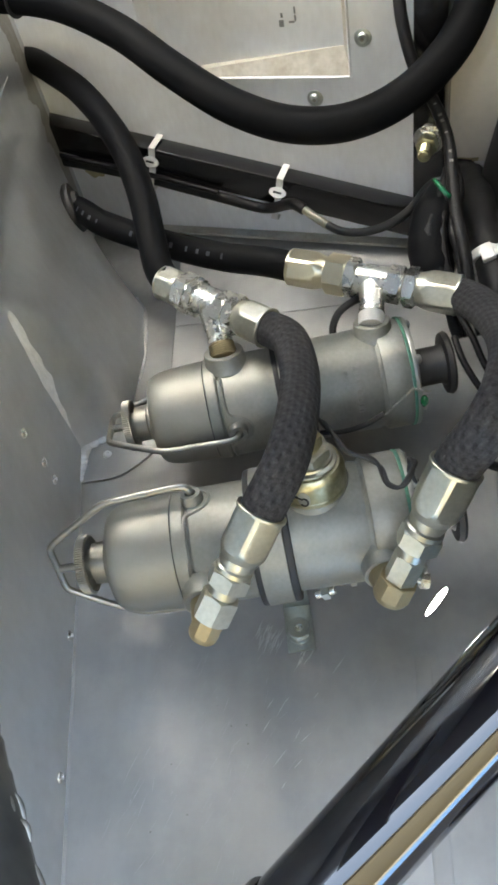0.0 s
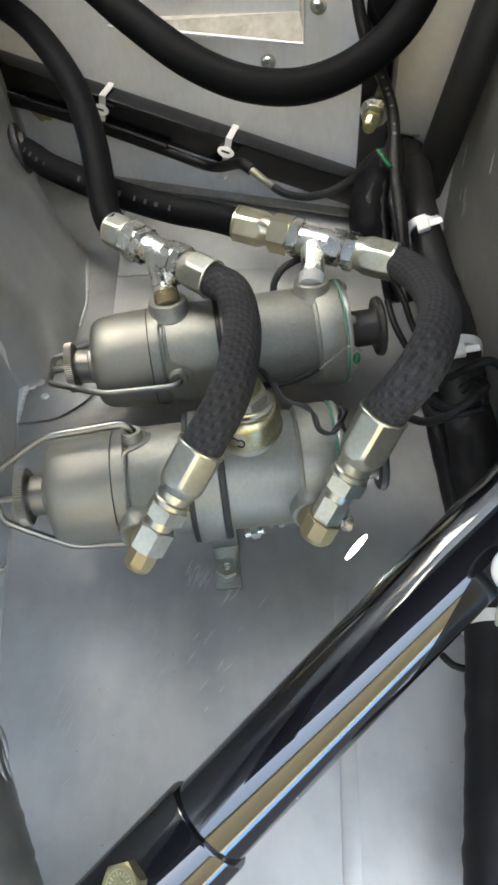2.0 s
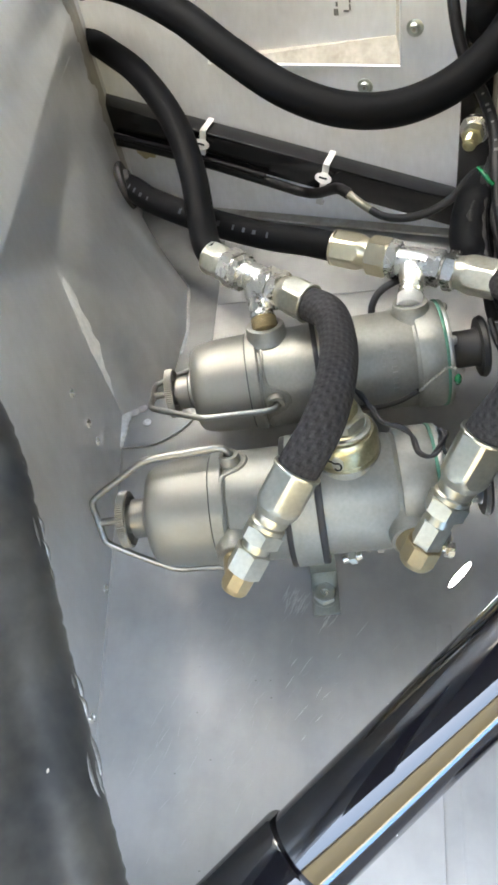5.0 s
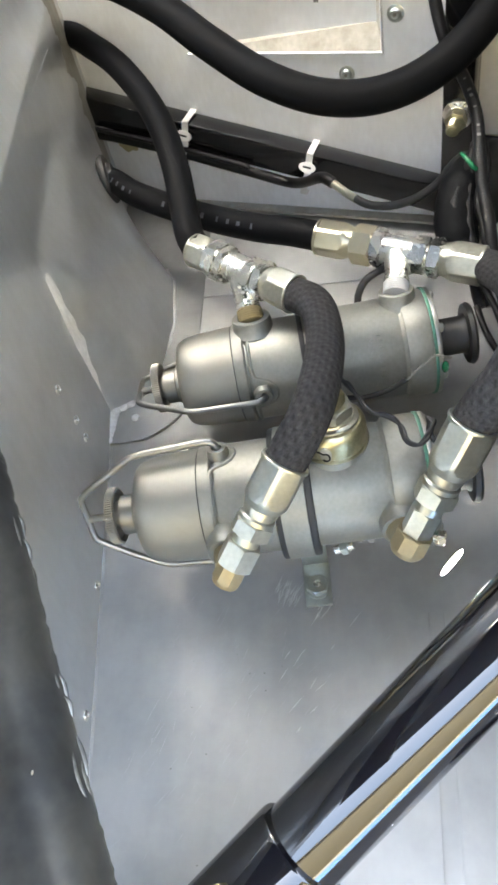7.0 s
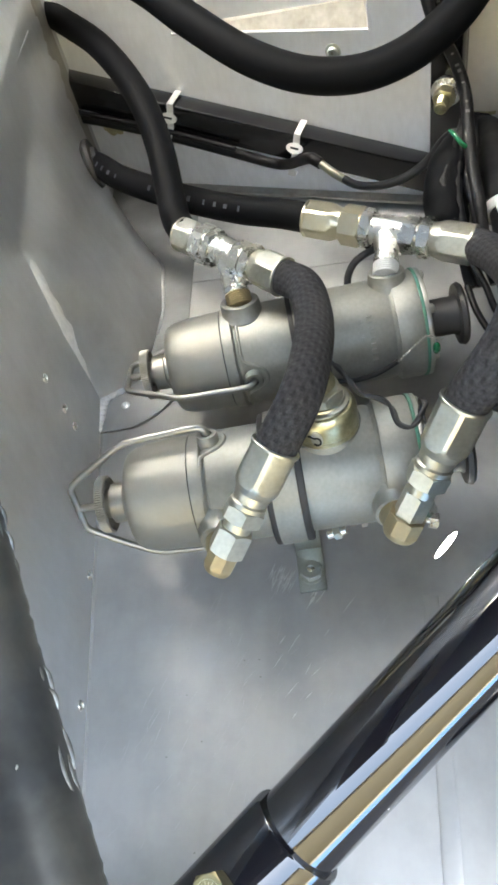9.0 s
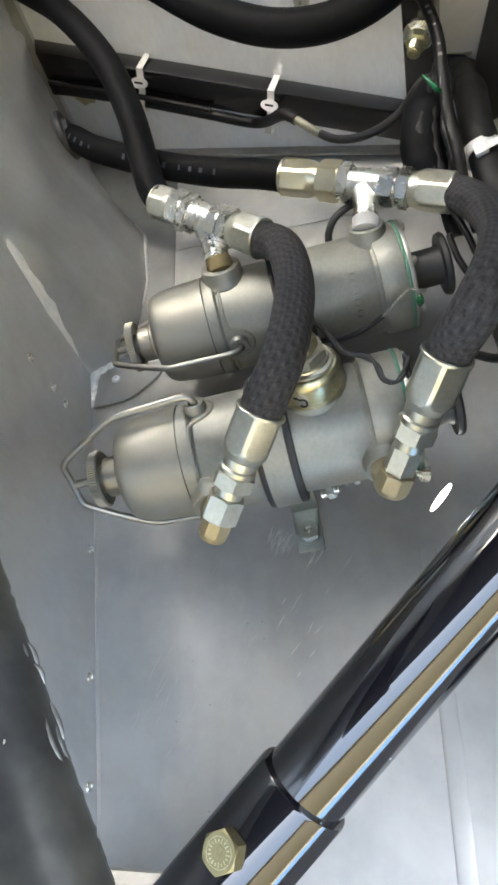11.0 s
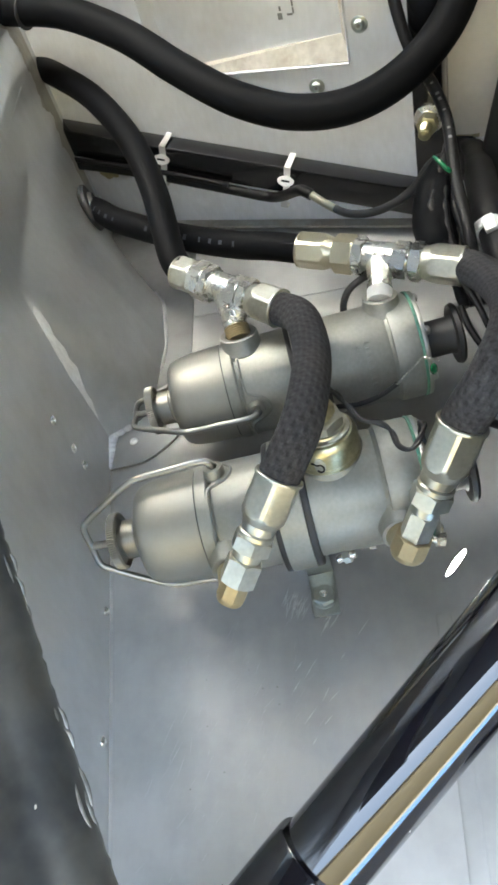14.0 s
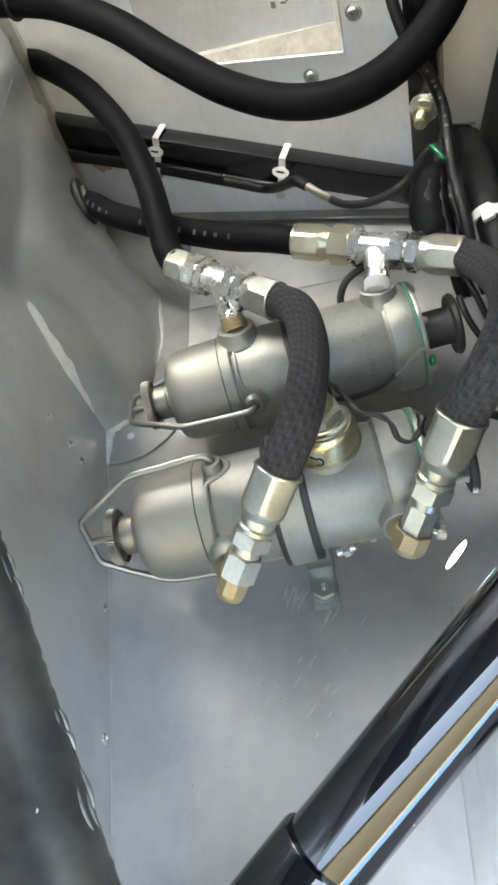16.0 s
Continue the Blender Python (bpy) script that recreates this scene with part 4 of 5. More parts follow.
for u, w in ((0.55, 0.009), (0.70, 0.0145), (0.465, 0.0010)):
    bm = bmesh.new()
    bmesh.ops.create_uvsphere(bm, u_segments=10, v_segments=6, radius=1)
    bm.transform(inv @ Matrix.Translation(plate_at(u, w) + IN * 0.0016) @ Matrix.Diagonal((0.0003, 0.0006, 0.0003, 1)))
    part("paint_speck", bm, GRIME, plate, "pale speck")

# ---- bulkhead fittings ----
def back_uz(q):
    """Bulkhead coordinates of a place."""
    v = BACK.inverted() @ Vector(q)
    return v.x, v.z


cover = thing("access_cover", BACK @ Matrix.Translation((-0.035, -0.001, 0.26)), "pale aluminium access cover with folded edges", "access cover")
bm = bmesh.new()
rings = []
for d, yy in ((0.0, 0.0005), (0.0, 0.0020), (1.0, 0.0110), (1.02, 0.0110)):
    rings.append([bm.verts.new(cover.matrix_world.inverted() @ BACK @ Vector((x, yy, z))) for x, z in
                  ((WL + 0.006 * d, WB + 0.001 * d), (WR - 0.006 * d, WB + 0.0165 * d), (WR - 0.005 * d, WT), (WL + 0.006 * d, WT))])
for j, (a, b) in enumerate(zip(rings, rings[1:])):
    for i in range(4):
        if (i, j) not in ((0, 1), (1, 1)):
            bm.faces.new((a[i], a[(i + 1) % 4], b[(i + 1) % 4], b[i]))
bm.faces.new(rings[-1])
ledge = bmesh.new()
ledge.faces.new([ledge.verts.new(v_.co) for v_ in (rings[1][0], rings[1][1], rings[2][1], rings[2][0])])
slope = bmesh.new()
slope.faces.new([slope.verts.new(v_.co) for v_ in (rings[1][1], rings[1][2], rings[2][2], rings[2][1])])
part("cover_plate", bm, ALU_BACK, cover, smooth=False)
# slope and ledge are browner than the cover plate
ob = part("side_slope", slope, COVER_TAN, cover, "browner side slope", smooth=False)
m_ = ob.modifiers.new("thickness", "SOLIDIFY")
m_.thickness, m_.offset = 0.0008, 0
ob = part("lower_ledge", ledge, COVER_TAN, cover, "tan lower ledge", smooth=False)
m_ = ob.modifiers.new("thickness", "SOLIDIFY")
m_.thickness, m_.offset = 0.0008, 0
part("edge_lip", sweep([cover.matrix_world.inverted() @ BACK @ Vector(q) for q in ((WL, -0.0006, WB), (WR, -0.0006, WB), (WR, -0.0006, 0.30))], 0.0011, 10, smooth=False), ALU_BACK, cover)
for u, z, w, h in ((-0.0090, 0.1752, 0.0011, 0.0040), (-0.0090, 0.1802, 0.0012, 0.0044), (-0.0132, 0.1742, 0.0040, 0.0012), (-0.0205, 0.1718, 0.0034, 0.0044), (-0.0188, 0.1778, 0.0015, 0.0030)):
    bm = box(u, u + w, 0.0104, 0.0112, z, z + h, m=cover.matrix_world.inverted() @ BACK)
    part("ink_mark", bm, INK, cover)


def wall_screw(q, label):
    u, z = back_uz(q)
    s = thing("panel_screw", BACK @ Matrix.Translation((u, 0, z)) @ pose(0, 0, 0, 0, 0, -90), label, "screw", "bulkhead screws")
    part("washer", lathe([(0.0, 0.0060), (0.0006, 0.0058), (0.0010, 0.0050)], 28), DULL_Z, s)
    part("head", lathe([(0.0009, 0.0042), (0.0022, 0.0038), (0.0030, 0.0030), (0.0030, 0.0018), (0.0016, 0)], 28), DULL_Z, s)
    part("recess", lathe([(0.0018, 0.0014), (0.0031, 0.0014)], 6), DARK_STEEL, s, "dark socket recess")


wall_screw((0.0033, 0.5339, 0.1259), "small round-head screw with washer in the bulkhead")
wall_screw((0.0388, 0.5222, 0.1677), "small round-head screw with washer in the bulkhead")
u, z = back_uz((-0.105, 0.57, 0.147))
r = thing("wire_hook", on_back(u, z, 0.0), "thin pale wire hook on the bulkhead", "hook")
part("wire", sweep([(-0.010, -0.004, 0.010), (-0.006, -0.004, -0.001), (0.002, -0.0045, -0.005), (0.010, -0.004, -0.002)], 0.0008, 10, 0.002), PALE, r)

# folded foot of the bulkhead and its seam on the floor
f = part("trim", box(-0.28, 0.155, -0.010, 0.0, 0.0040, 0.0065, m=BACK, bevel=0.0006), GRIME)
tagged(f, "folded aluminium foot flange of the bulkhead", "trim", kind="structure")
f = part("floor_doubler", box(-0.128, 0.14, 0.449, 0.62, 0.0002, 0.0010, bevel=0.0002), FLOOR)
tagged(f, "second aluminium sheet lapped over the floor", "floor sheet", kind="structure")
# corner floor sheet; the corner's shade is put into its dark colour
f = part("corner_dark_sheet", box(-0.215, -0.1285, 0.372, 0.62, 0.0002, 0.0009, bevel=0.0002), CORNER_DARK)
tagged(f, "separate floor sheet in the back corner, coloured dark for the shade there", "flange", kind="structure")
f = part("floor_rib", sweep([(0.0185, -0.004, 0.0), (0.0225, 0.06, 0.0), (0.0275, 0.16, -0.0016)], 0.0046, 20, 0.01), FLOOR)
f.scale.z = 0.22
tagged(f, "low pressed rib along the floor sheet", "rib", kind="structure")

# cream panel past the post, and a bar for the side sheet's dark reflection
c = part("panel_strip", box(0.097, 0.20, -0.006, -0.0005, 0.082, 0.42, m=BACK, bevel=0.0005), PALE)
tagged(c, "narrow cream panel beside the black post", "panel", kind="structure")
c = part("corner_dark_bar", lathe(rounded(0.0, 0.34, 0.0125, 0.001), 40, m=along((0.1140, 0.4500, 0.065), (0.1740, 0.4500, 0.365), (0, 1, 0))), SATIN)
tagged(c, "black bar standing in for the dark reflecting corner of the side sheet", "frame member", kind="structure")


u0 = thing("residue_strip", BACK @ Matrix.Translation((0.110, -0.0062, 0.0835)), "yellow residue along the lower edge of the cream panel", "stain")
part("film", slab([(-0.008, -0.0012), (0.004, -0.0016), (0.012, -0.0010), (0.0125, 0.0018), (0.006, 0.0010), (-0.007, 0.0014)], 0, 0.0003, m=pose(0, 0, 0, 90, 0, 0)), STAIN, u0)


def post_bolt(q, label):
    u, z = back_uz(q)
    m = BACK @ Matrix.Translation((0.0905, -0.0282, z)) @ pose(0, 0, 0, 0, 0, -90)
    b = thing("post_bolt", m, label, "bolt", "post bolts")
    part("washer", lathe(rounded(0.0, 0.0016, 0.0105, 0.0004), 32), ZINC, b)
    part("collar", lathe(rounded(0.0016, 0.0040, 0.0078, 0.0006), 32), ZINC, b)
    part("nut", hexagon(0.0040, 0.0115, 0.0066), YZINC, b)
    part("thread_end", thread(0.0115, 0.0205, 0.0046, 0.0011), YZINC, b)
    part("stud_tip", lathe(rounded(0.0200, 0.0222, 0.0040, 0.0008), 24), YZINC, b)


post_bolt((0.075, 0.48, 0.112), "yellow zinc bolt end with nut and washer on the post")
post_bolt((0.075, 0.48, 0.222), "yellow zinc bolt end with nut and washer on the post")

# cable under the brace, tied to it
def brace_at(u, drop, off):
    return on_back(u, 0.110 - (u + 0.265) * 0.080 / 0.35 - drop, off)


cb = thing("brace_cable", brace_at(-0.24, 0.016, 0.014), "black sheathed cable tied under the brace with a crimped splice", "cable")
inv = cb.matrix_world.inverted()
pts = [brace_at(-0.262, 0.020, 0.008), brace_at(-0.245, 0.020, 0.018), brace_at(-0.20, 0.016, 0.020), brace_at(-0.14, 0.0135, 0.021), brace_at(-0.08, 0.0145, 0.021), brace_at(-0.045, 0.0150, 0.021),
       (-0.0191, 0.4739, 0.0804), (-0.0131, 0.4676, 0.0793)]
part("sheath", sweep([inv @ Vector(q) for q in pts], 0.0042, 16), LOOM, cb)
part("thin_sheath", sweep([inv @ (Vector(q) + Vector((0, -0.003, 0.0062))) for q in pts[1:-3]], 0.0022, 12), LOOM, cb)
part("splice", sweep([inv @ Vector(q) for q in ((-0.0131, 0.4676, 0.0793), (-0.0054, 0.4594, 0.0764), (0.0032, 0.4525, 0.0731))], 0.0030, 16), CLEAR, cb, "tan crimped splice sleeve")
part("tail", sweep([inv @ Vector(q) for q in ((0.0024, 0.4531, 0.0737), (0.0101, 0.4466, 0.0722), (0.0257, 0.4384, 0.0742), (0.0432, 0.4344, 0.0803), (0.0584, 0.4345, 0.0901), (0.0676, 0.4340, 0.1030), (0.0740, 0.4320, 0.1100), (0.0800, 0.4280, 0.1120))], 0.0030, 12), RUBBER, cb)


def cable_tie(u, label):
    m = BACK @ Matrix.Translation((u, 0, (BACK.inverted() @ Vector(brace_at(u, 0, 0))).z))
    t = thing("cable_tie", m @ pose(0, 0, 0, 0, 13, 0), label, "cable tie", "cable ties on the brace")
    w = 0.0026
    outer = [(-0.0006, 0.0162), (-0.0204, 0.0160), (-0.0207, -0.0040), (-0.0262, -0.0125), (-0.0268, -0.0180), (-0.0220, -0.0215), (-0.0160, -0.0215)]
    bm = bmesh.new()
    rows = [[bm.verts.new((x, y, z)) for x in (-w, w)] for y, z in outer]
    back = [[bm.verts.new((x, y + 0.0012, z - 0.0004)) for x in (-w, w)] for y, z in outer]
    for a, b in zip(rows, rows[1:]):
        bm.faces.new((a[0], a[1], b[1], b[0]))
    for a, b in zip(back, back[1:]):
        bm.faces.new((a[1], a[0], b[0], b[1]))
    for i in range(len(rows) - 1):
        for k in (0, 1):
            bm.faces.new((rows[i][k], rows[i + 1][k], back[i + 1][k], back[i][k]))
    part("strap", bm, NYLON, t)
    head = bmesh.new()
    o = [(0.0068 * cos(a) * (1.0 if abs(cos(a)) > 0.6 else 0.92), 0.0042 * sin(a)) for a in [tau * i / 20 for i in range(20)]]
    slab(o, 0, 0.0030, head, Matrix.Translation((0, -0.0222, 0.0045)) @ pose(0, 0, 0, 55, 0, 0))
    part("head", head, NYLON, t)
    part("slot", box(-0.0034, 0.0034, -0.0008, 0.0008, 0.0029, 0.0034, m=Matrix.Translation((0, -0.0222, 0.0045)) @ pose(0, 0, 0, 55, 0, 0)), LOOM, t)


cable_tie(back_uz((-0.1336, 0.5791, 0.0758))[0] + 0.006, "white nylon cable tie round brace and cable")
cable_tie(back_uz((-0.0334, 0.546, 0.0463))[0] + 0.006, "white nylon cable tie round brace and cable")


# ---- harness by the post ----
def wire(name, pts, r, mat, label, category, group="", wob=0.0, seg=12, step=0.003):
    t = thing(name, pts[0], label, category, group)
    inv = t.matrix_world.inverted()
    part("sheath", sweep([inv @ Vector(q) for q in pts], r, seg, step, wobble=wob), mat, t)
    return t


line6 = [(0.0410, 0.4999, 0.3294), (0.0504, 0.4995, 0.2829), (0.0551, 0.4989, 0.2445), (0.0596, 0.5013, 0.2092), (0.0601, 0.4872, 0.1910), (0.0661, 0.4704, 0.1668), (0.0774, 0.4547, 0.1474), (0.0819, 0.4360, 0.1350), (0.0813, 0.4151, 0.1234), (0.0801, 0.3910, 0.1144), (0.0810, 0.3660, 0.1043), (0.0814, 0.3425, 0.0876)]
hc = wire("harness_cable", line6,
     0.0040, HARNESS, "black sheathed cable hanging beside the post", "cable", "harness cables")
print_bars(hc, line6, (0.565, 0.58, 0.60, 0.615, 0.64, 0.655, 0.68, 0.72, 0.735), 0.0040, (-0.1, -0.85, 0.5), CABLE_PRINT, 0.62)
for dx, sway, r in ((-18, -0.5, 0.0032), (-2, 0.4, 0.0030), (20, 0.5, 0.0030)):
    side = Vector((dx * 0.00036, 0.0008 * sway, 0))
    wire("harness_cable", [tuple(Vector((0.0829, 0.4263, 0.1216)) + side * 0.35), tuple(Vector((0.0770, 0.4070, 0.1151)) + side * (0.9 + 0.4 * sway)), tuple(Vector((0.0715, 0.3861, 0.1072)) + side * (1.1 - 0.5 * sway)),
                           tuple(Vector((0.0709, 0.3673, 0.0972)) + side * (1.0 + 0.3 * sway)), tuple(Vector((0.0742, 0.3473, 0.0854)) + side), tuple(Vector((0.0785, 0.3262, 0.0724)) + side)],
         r, HARNESS, "black taped cable of the wiring bundle", "cable", "harness cables", 0.22)
wire("green_wire", [(0.0697, 0.4110, 0.1253), (0.0713, 0.4036, 0.1267), (0.0746, 0.3990, 0.1236), (0.0784, 0.4007, 0.1188)], 0.0015, LACQUER, "short green insulated wire end", "wire")

jn = thing("cable_sleeve", (0.0668, 0.3906, 0.1013), "black wrapped wiring junction beside the post", "cable sleeve")
part("wrap", sweep([jn.matrix_world.inverted() @ Vector(q) for q in ((0.0797, 0.4239, 0.1076), (0.0720, 0.4092, 0.1047), (0.0660, 0.3940, 0.0989), (0.0635, 0.3774, 0.0920), (0.0654, 0.3608, 0.0850))], lambda u: 0.0085 + 0.0060 * sin(pi * u) ** 0.4, 20, 0.002, wobble=0.10), HOSE, jn)
loom_pts = [on_back(0.1090, 0.081, 0.002), on_back(0.1090, 0.074, 0.008), (0.1055, 0.4660, 0.0835), (0.1018, 0.4304, 0.0920), (0.0978, 0.3832, 0.0952), (0.1008, 0.3515, 0.0847), (0.1063, 0.3184, 0.0769), (0.1074, 0.2854, 0.0717), (0.1061, 0.2546, 0.0619), (0.1067, 0.2222, 0.0510), (0.1094, 0.1894, 0.0373), (0.1091, 0.1503, 0.0265),
            (0.1043, 0.1123, 0.0215), (0.0949, 0.0616, 0.0199), (0.0832, 0.0051, 0.0215)]
loom = thing("wiring_loom", loom_pts[-1], "thick black taped wiring loom along the side wall", "wiring loom")
inv = loom.matrix_world.inverted()
part("sheath", sweep([inv @ Vector(q) for q in loom_pts], lambda u: 0.0105 + 0.0065 * min(1, max(0, (u - 0.36) * 4)), 24, 0.004, wobble=0.10), SHEATH, loom)
part("branch", sweep([inv @ Vector(q) for q in ((0.0866, 0.2555, 0.0631), (0.0892, 0.2332, 0.0544), (0.0927, 0.2051, 0.0440), (0.0954, 0.1715, 0.0334), (0.0983, 0.1422, 0.0246))], 0.0065, 16, 0.004, wobble=0.15), HARNESS, loom)
part("branch", sweep([inv @ Vector(q) for q in ((0.1056, 0.2679, 0.0715), (0.1161, 0.2326, 0.0520), (0.1200, 0.1972, 0.0352), (0.1258, 0.1632, 0.0181))], 0.0085, 18, 0.004, wobble=0.12), LOOM, loom)


def loom_tie(q, d, r, tail, label):
    t = thing("cable_tie", q, label, "cable tie", "loom ties")
    m = along((0, 0, 0), d)
    part("strap", lathe([(-0.0030, r), (-0.0030, r + 0.0012), (0.0030, r + 0.0012), (0.0030, r)], 32, m=m), NYLON, t)
    part("head", box(-0.0042, 0.0042, -0.0040, 0.0040, 0.0, 0.0045, m=Matrix.Translation(Vector(tail).normalized() * (r + 0.0008)) @ along((0, 0, 0), d, tail), bevel=0.001), NYLON, t)
    part("tail", box(-0.0020, 0.0020, 0.0, 0.0120, 0.0012, 0.0022, m=Matrix.Translation(Vector(tail).normalized() * (r + 0.0008)) @ along((0, 0, 0), d, tail)), NYLON, t)


def toward(a, b):
    return tuple(Vector(b) - Vector(a))


loom_tie((0.0977, 0.3733, 0.0906), toward(loom_pts[4], loom_pts[6]), 0.0112, (-0.2, -0.7, 0.7), "grey-white nylon cable tie round the loom")
loom_tie((0.1061, 0.2819, 0.0717), toward(loom_pts[6], loom_pts[8]), 0.0135, (-0.2, -0.7, 0.7), "white nylon cable tie with loose tail round the loom")
loom_tie((0.1065, 0.1282, 0.0230), toward(loom_pts[11], loom_pts[13]), 0.0182, (0.75, -0.5, 0.5), "grey-white nylon cable tie round the loom")
k = thing("cable_clip", (0.0865, 0.1040, 0.1022), "white plastic cable clip beside the strut", "cable clip")
inv = k.matrix_world.inverted()
part("pad", lathe(rounded(-0.003, 0.003, 0.0095, 0.0022), 32, m=inv @ along((0.0812, 0.0988, 0.1503), (0.0756, 0.0911, 0.1671))), NYLON, k)
part("neck", sweep([inv @ Vector((0.0794, 0.0951, 0.1427)), inv @ Vector((0.0846, 0.1010, 0.1124)), inv @ Vector((0.1032, 0.1233, 0.0393))], 0.0022, 12), NYLON, k)
# loose curls of wire beside the loom
for i, pts in enumerate((
        [(0.0668, 0.2309, 0.0767), (0.0748, 0.2201, 0.0848), (0.0850, 0.2171, 0.0922), (0.0962, 0.2207, 0.0994), (0.1048, 0.2284, 0.0973), (0.1079, 0.2291, 0.0879), (0.1023, 0.2291, 0.0856)],
        [(0.0817, 0.2341, 0.0848), (0.0882, 0.2201, 0.0943), (0.0981, 0.2193, 0.1033), (0.1054, 0.2269, 0.1036), (0.1031, 0.2377, 0.0967), (0.0968, 0.2370, 0.0890)],
        [(0.0922, 0.2460, 0.0906), (0.0975, 0.2388, 0.1050), (0.1078, 0.2378, 0.1114), (0.1207, 0.2354, 0.1019), (0.1304, 0.2327, 0.0948)],
        [(0.0840, 0.2569, 0.0863), (0.0782, 0.2393, 0.0837), (0.0822, 0.2266, 0.0819), (0.0929, 0.2194, 0.0912), (0.1042, 0.2201, 0.0938)],
        [(0.0723, 0.3289, 0.0890), (0.0768, 0.3116, 0.0863), (0.0801, 0.2976, 0.0811), (0.0850, 0.2837, 0.0759)],
        [(0.0676, 0.3165, 0.0827), (0.0698, 0.2995, 0.0803), (0.0754, 0.2855, 0.0750), (0.0843, 0.2662, 0.0708)],
        [(0.0762, 0.1153, 0.0183), (0.0806, 0.1091, 0.0199), (0.0891, 0.1071, 0.0182), (0.0976, 0.1091, 0.0132)])):
    wire("loose_wire", pts, 0.0024 if i < 4 else 0.0020, HARNESS, "thin black insulated wire curling beside the loom", "wire", "loose wires")

# ---- small wires and seals on the pumps ----
w = thing("pigtail_wire", (-0.0138, 0.2418, 0.1083), "twisted grey and black wire between the two pumps", "wire")
inv = w.matrix_world.inverted()
core = spline([(-0.0166, 0.2534, 0.1013), (-0.0117, 0.2424, 0.1083), (-0.0062, 0.2307, 0.1109), (-0.0003, 0.2206, 0.1095), (0.0092, 0.2174, 0.1076), (0.0138, 0.2132, 0.1059), (0.0168, 0.2042, 0.1034), (0.0221, 0.2018, 0.1030), (0.0274, 0.2064, 0.1055), (0.0302, 0.2121, 0.1069), (0.0287, 0.2172, 0.1035), (0.0289, 0.2135, 0.0953), (0.0335, 0.2128, 0.0861)], 0.0012)
for ph, mat, lab in ((0.0, RUBBER, ""), (pi, MARK, "grey strand")):
    pts = []
    for i, p in enumerate(core):
        t_ = (core[min(i + 1, len(core) - 1)] - core[max(i - 1, 0)]).normalized()
        a_ = t_.cross(Vector((0, 0.6, 0.8))).normalized()
        b_ = t_.cross(a_)
        pts.append(inv @ (p + 0.0007 * (cos(i * 0.28 + ph) * a_ + sin(i * 0.28 + ph) * b_)))
    part("strand", sweep(pts, 0.0010, 8, smooth=False), mat, w, lab)
wire("pump_lead", [(-0.0022, 0.3467, 0.0646), (-0.0017, 0.3495, 0.0718), (0.0030, 0.3538, 0.0794), (0.0117, 0.3577, 0.0832), (0.0218, 0.3641, 0.0810), (0.0312, 0.3691, 0.0727)], 0.0024, RUBBER, "black pump lead arching behind the tee", "wire")
wire("pump_lead", [(-0.0187, 0.2874, 0.0447), (-0.0011, 0.2833, 0.0481), (0.0128, 0.2827, 0.0538), (0.0231, 0.2832, 0.0611)], 0.0016, RUBBER, "thin black lead along the pump", "wire")

sw = thing("seal_wire", (0.0448, 0.2752, 0.0799), "twisted steel seal wire with green lacquer on the pump end", "seal")
inv = sw.matrix_world.inverted()
core = [Vector((0.0229, 0.2723, 0.0732)).lerp(Vector((0.0391, 0.2807, 0.0829)), i / 30) for i in range(31)] + [Vector((0.0391, 0.2807, 0.0829)).lerp(Vector((0.0482, 0.2781, 0.0815)), i / 12) for i in range(1, 13)]
for ph in (0, pi):
    part("strand", sweep([inv @ (p + 0.0006 * Vector((cos(i * 1.0 + ph), 0, sin(i * 1.0 + ph)))) for i, p in enumerate(core)], 0.0005, 6, smooth=False), STEEL, sw)
bm = bmesh.new()
bmesh.ops.create_uvsphere(bm, u_segments=14, v_segments=10, radius=1)
bm.transform(inv @ Matrix.Translation((0.0442, 0.2732, 0.0798)) @ Matrix.Diagonal((0.0022, 0.0022, 0.0044, 1)))
part("lacquer_blob", bm, LACQUER, sw, "green lacquer blob")

cs = thing("clamp_screw", (0.0300, 0.1770, 0.0536), "bright zinc screw below the pump end", "screw", "clamp screws")
inv = cs.matrix_world.inverted()
axis_ = inv @ along((0.0261, 0.1783, 0.0541), (0.0335, 0.1769, 0.0528))
part("shank", thread(-0.008, 0.003, 0.0026, 0.0011, m=axis_), ZINC, cs)
part("nut", hexagon(0.0025, 0.0072, 0.0037, m=axis_), ZINC, cs)
cs = thing("clamp_screw", (-0.0215, 0.1810, 0.0416), "bright zinc screw below the pump clamp", "screw", "clamp screws")
inv = cs.matrix_world.inverted()
part("thread", thread(-0.007, 0.004, 0.0022, 0.0011, m=inv @ along((-0.0215, 0.1810, 0.0416), (-0.0311, 0.1807, 0.0382))), ZINC, cs)
part("nut", hexagon(-0.004, 0.000, 0.0034, m=inv @ along((-0.0215, 0.1810, 0.0416), (-0.0311, 0.1807, 0.0382))), DULL_Z, cs)

# ---- rivets, gusset and welds ----
def rivet(y, z):
    x = left_x(y, z)
    r = part("rivet", lathe([(0, 0.0032), (0.0006, 0.0031), (0.0012, 0.0024), (0.0015, 0.0013), (0.0006, 0.0010), (0.0006, 0)], 20), ZINC, None)
    r.matrix_world = Matrix.Translation((x + 0.0009, y, z)) @ pose(0, 0, 0, 0, 0, 5)
    tagged(r, "small aluminium pop rivet in the side sheet", "rivet", "side sheet rivets")


for q in ((0.2700, 0.0950), (0.2715, 0.0645), (0.2710, 0.0470), (0.1840, 0.0075), (0.1040, 0.010), (0.047, 0.012)):
    rivet(*q)

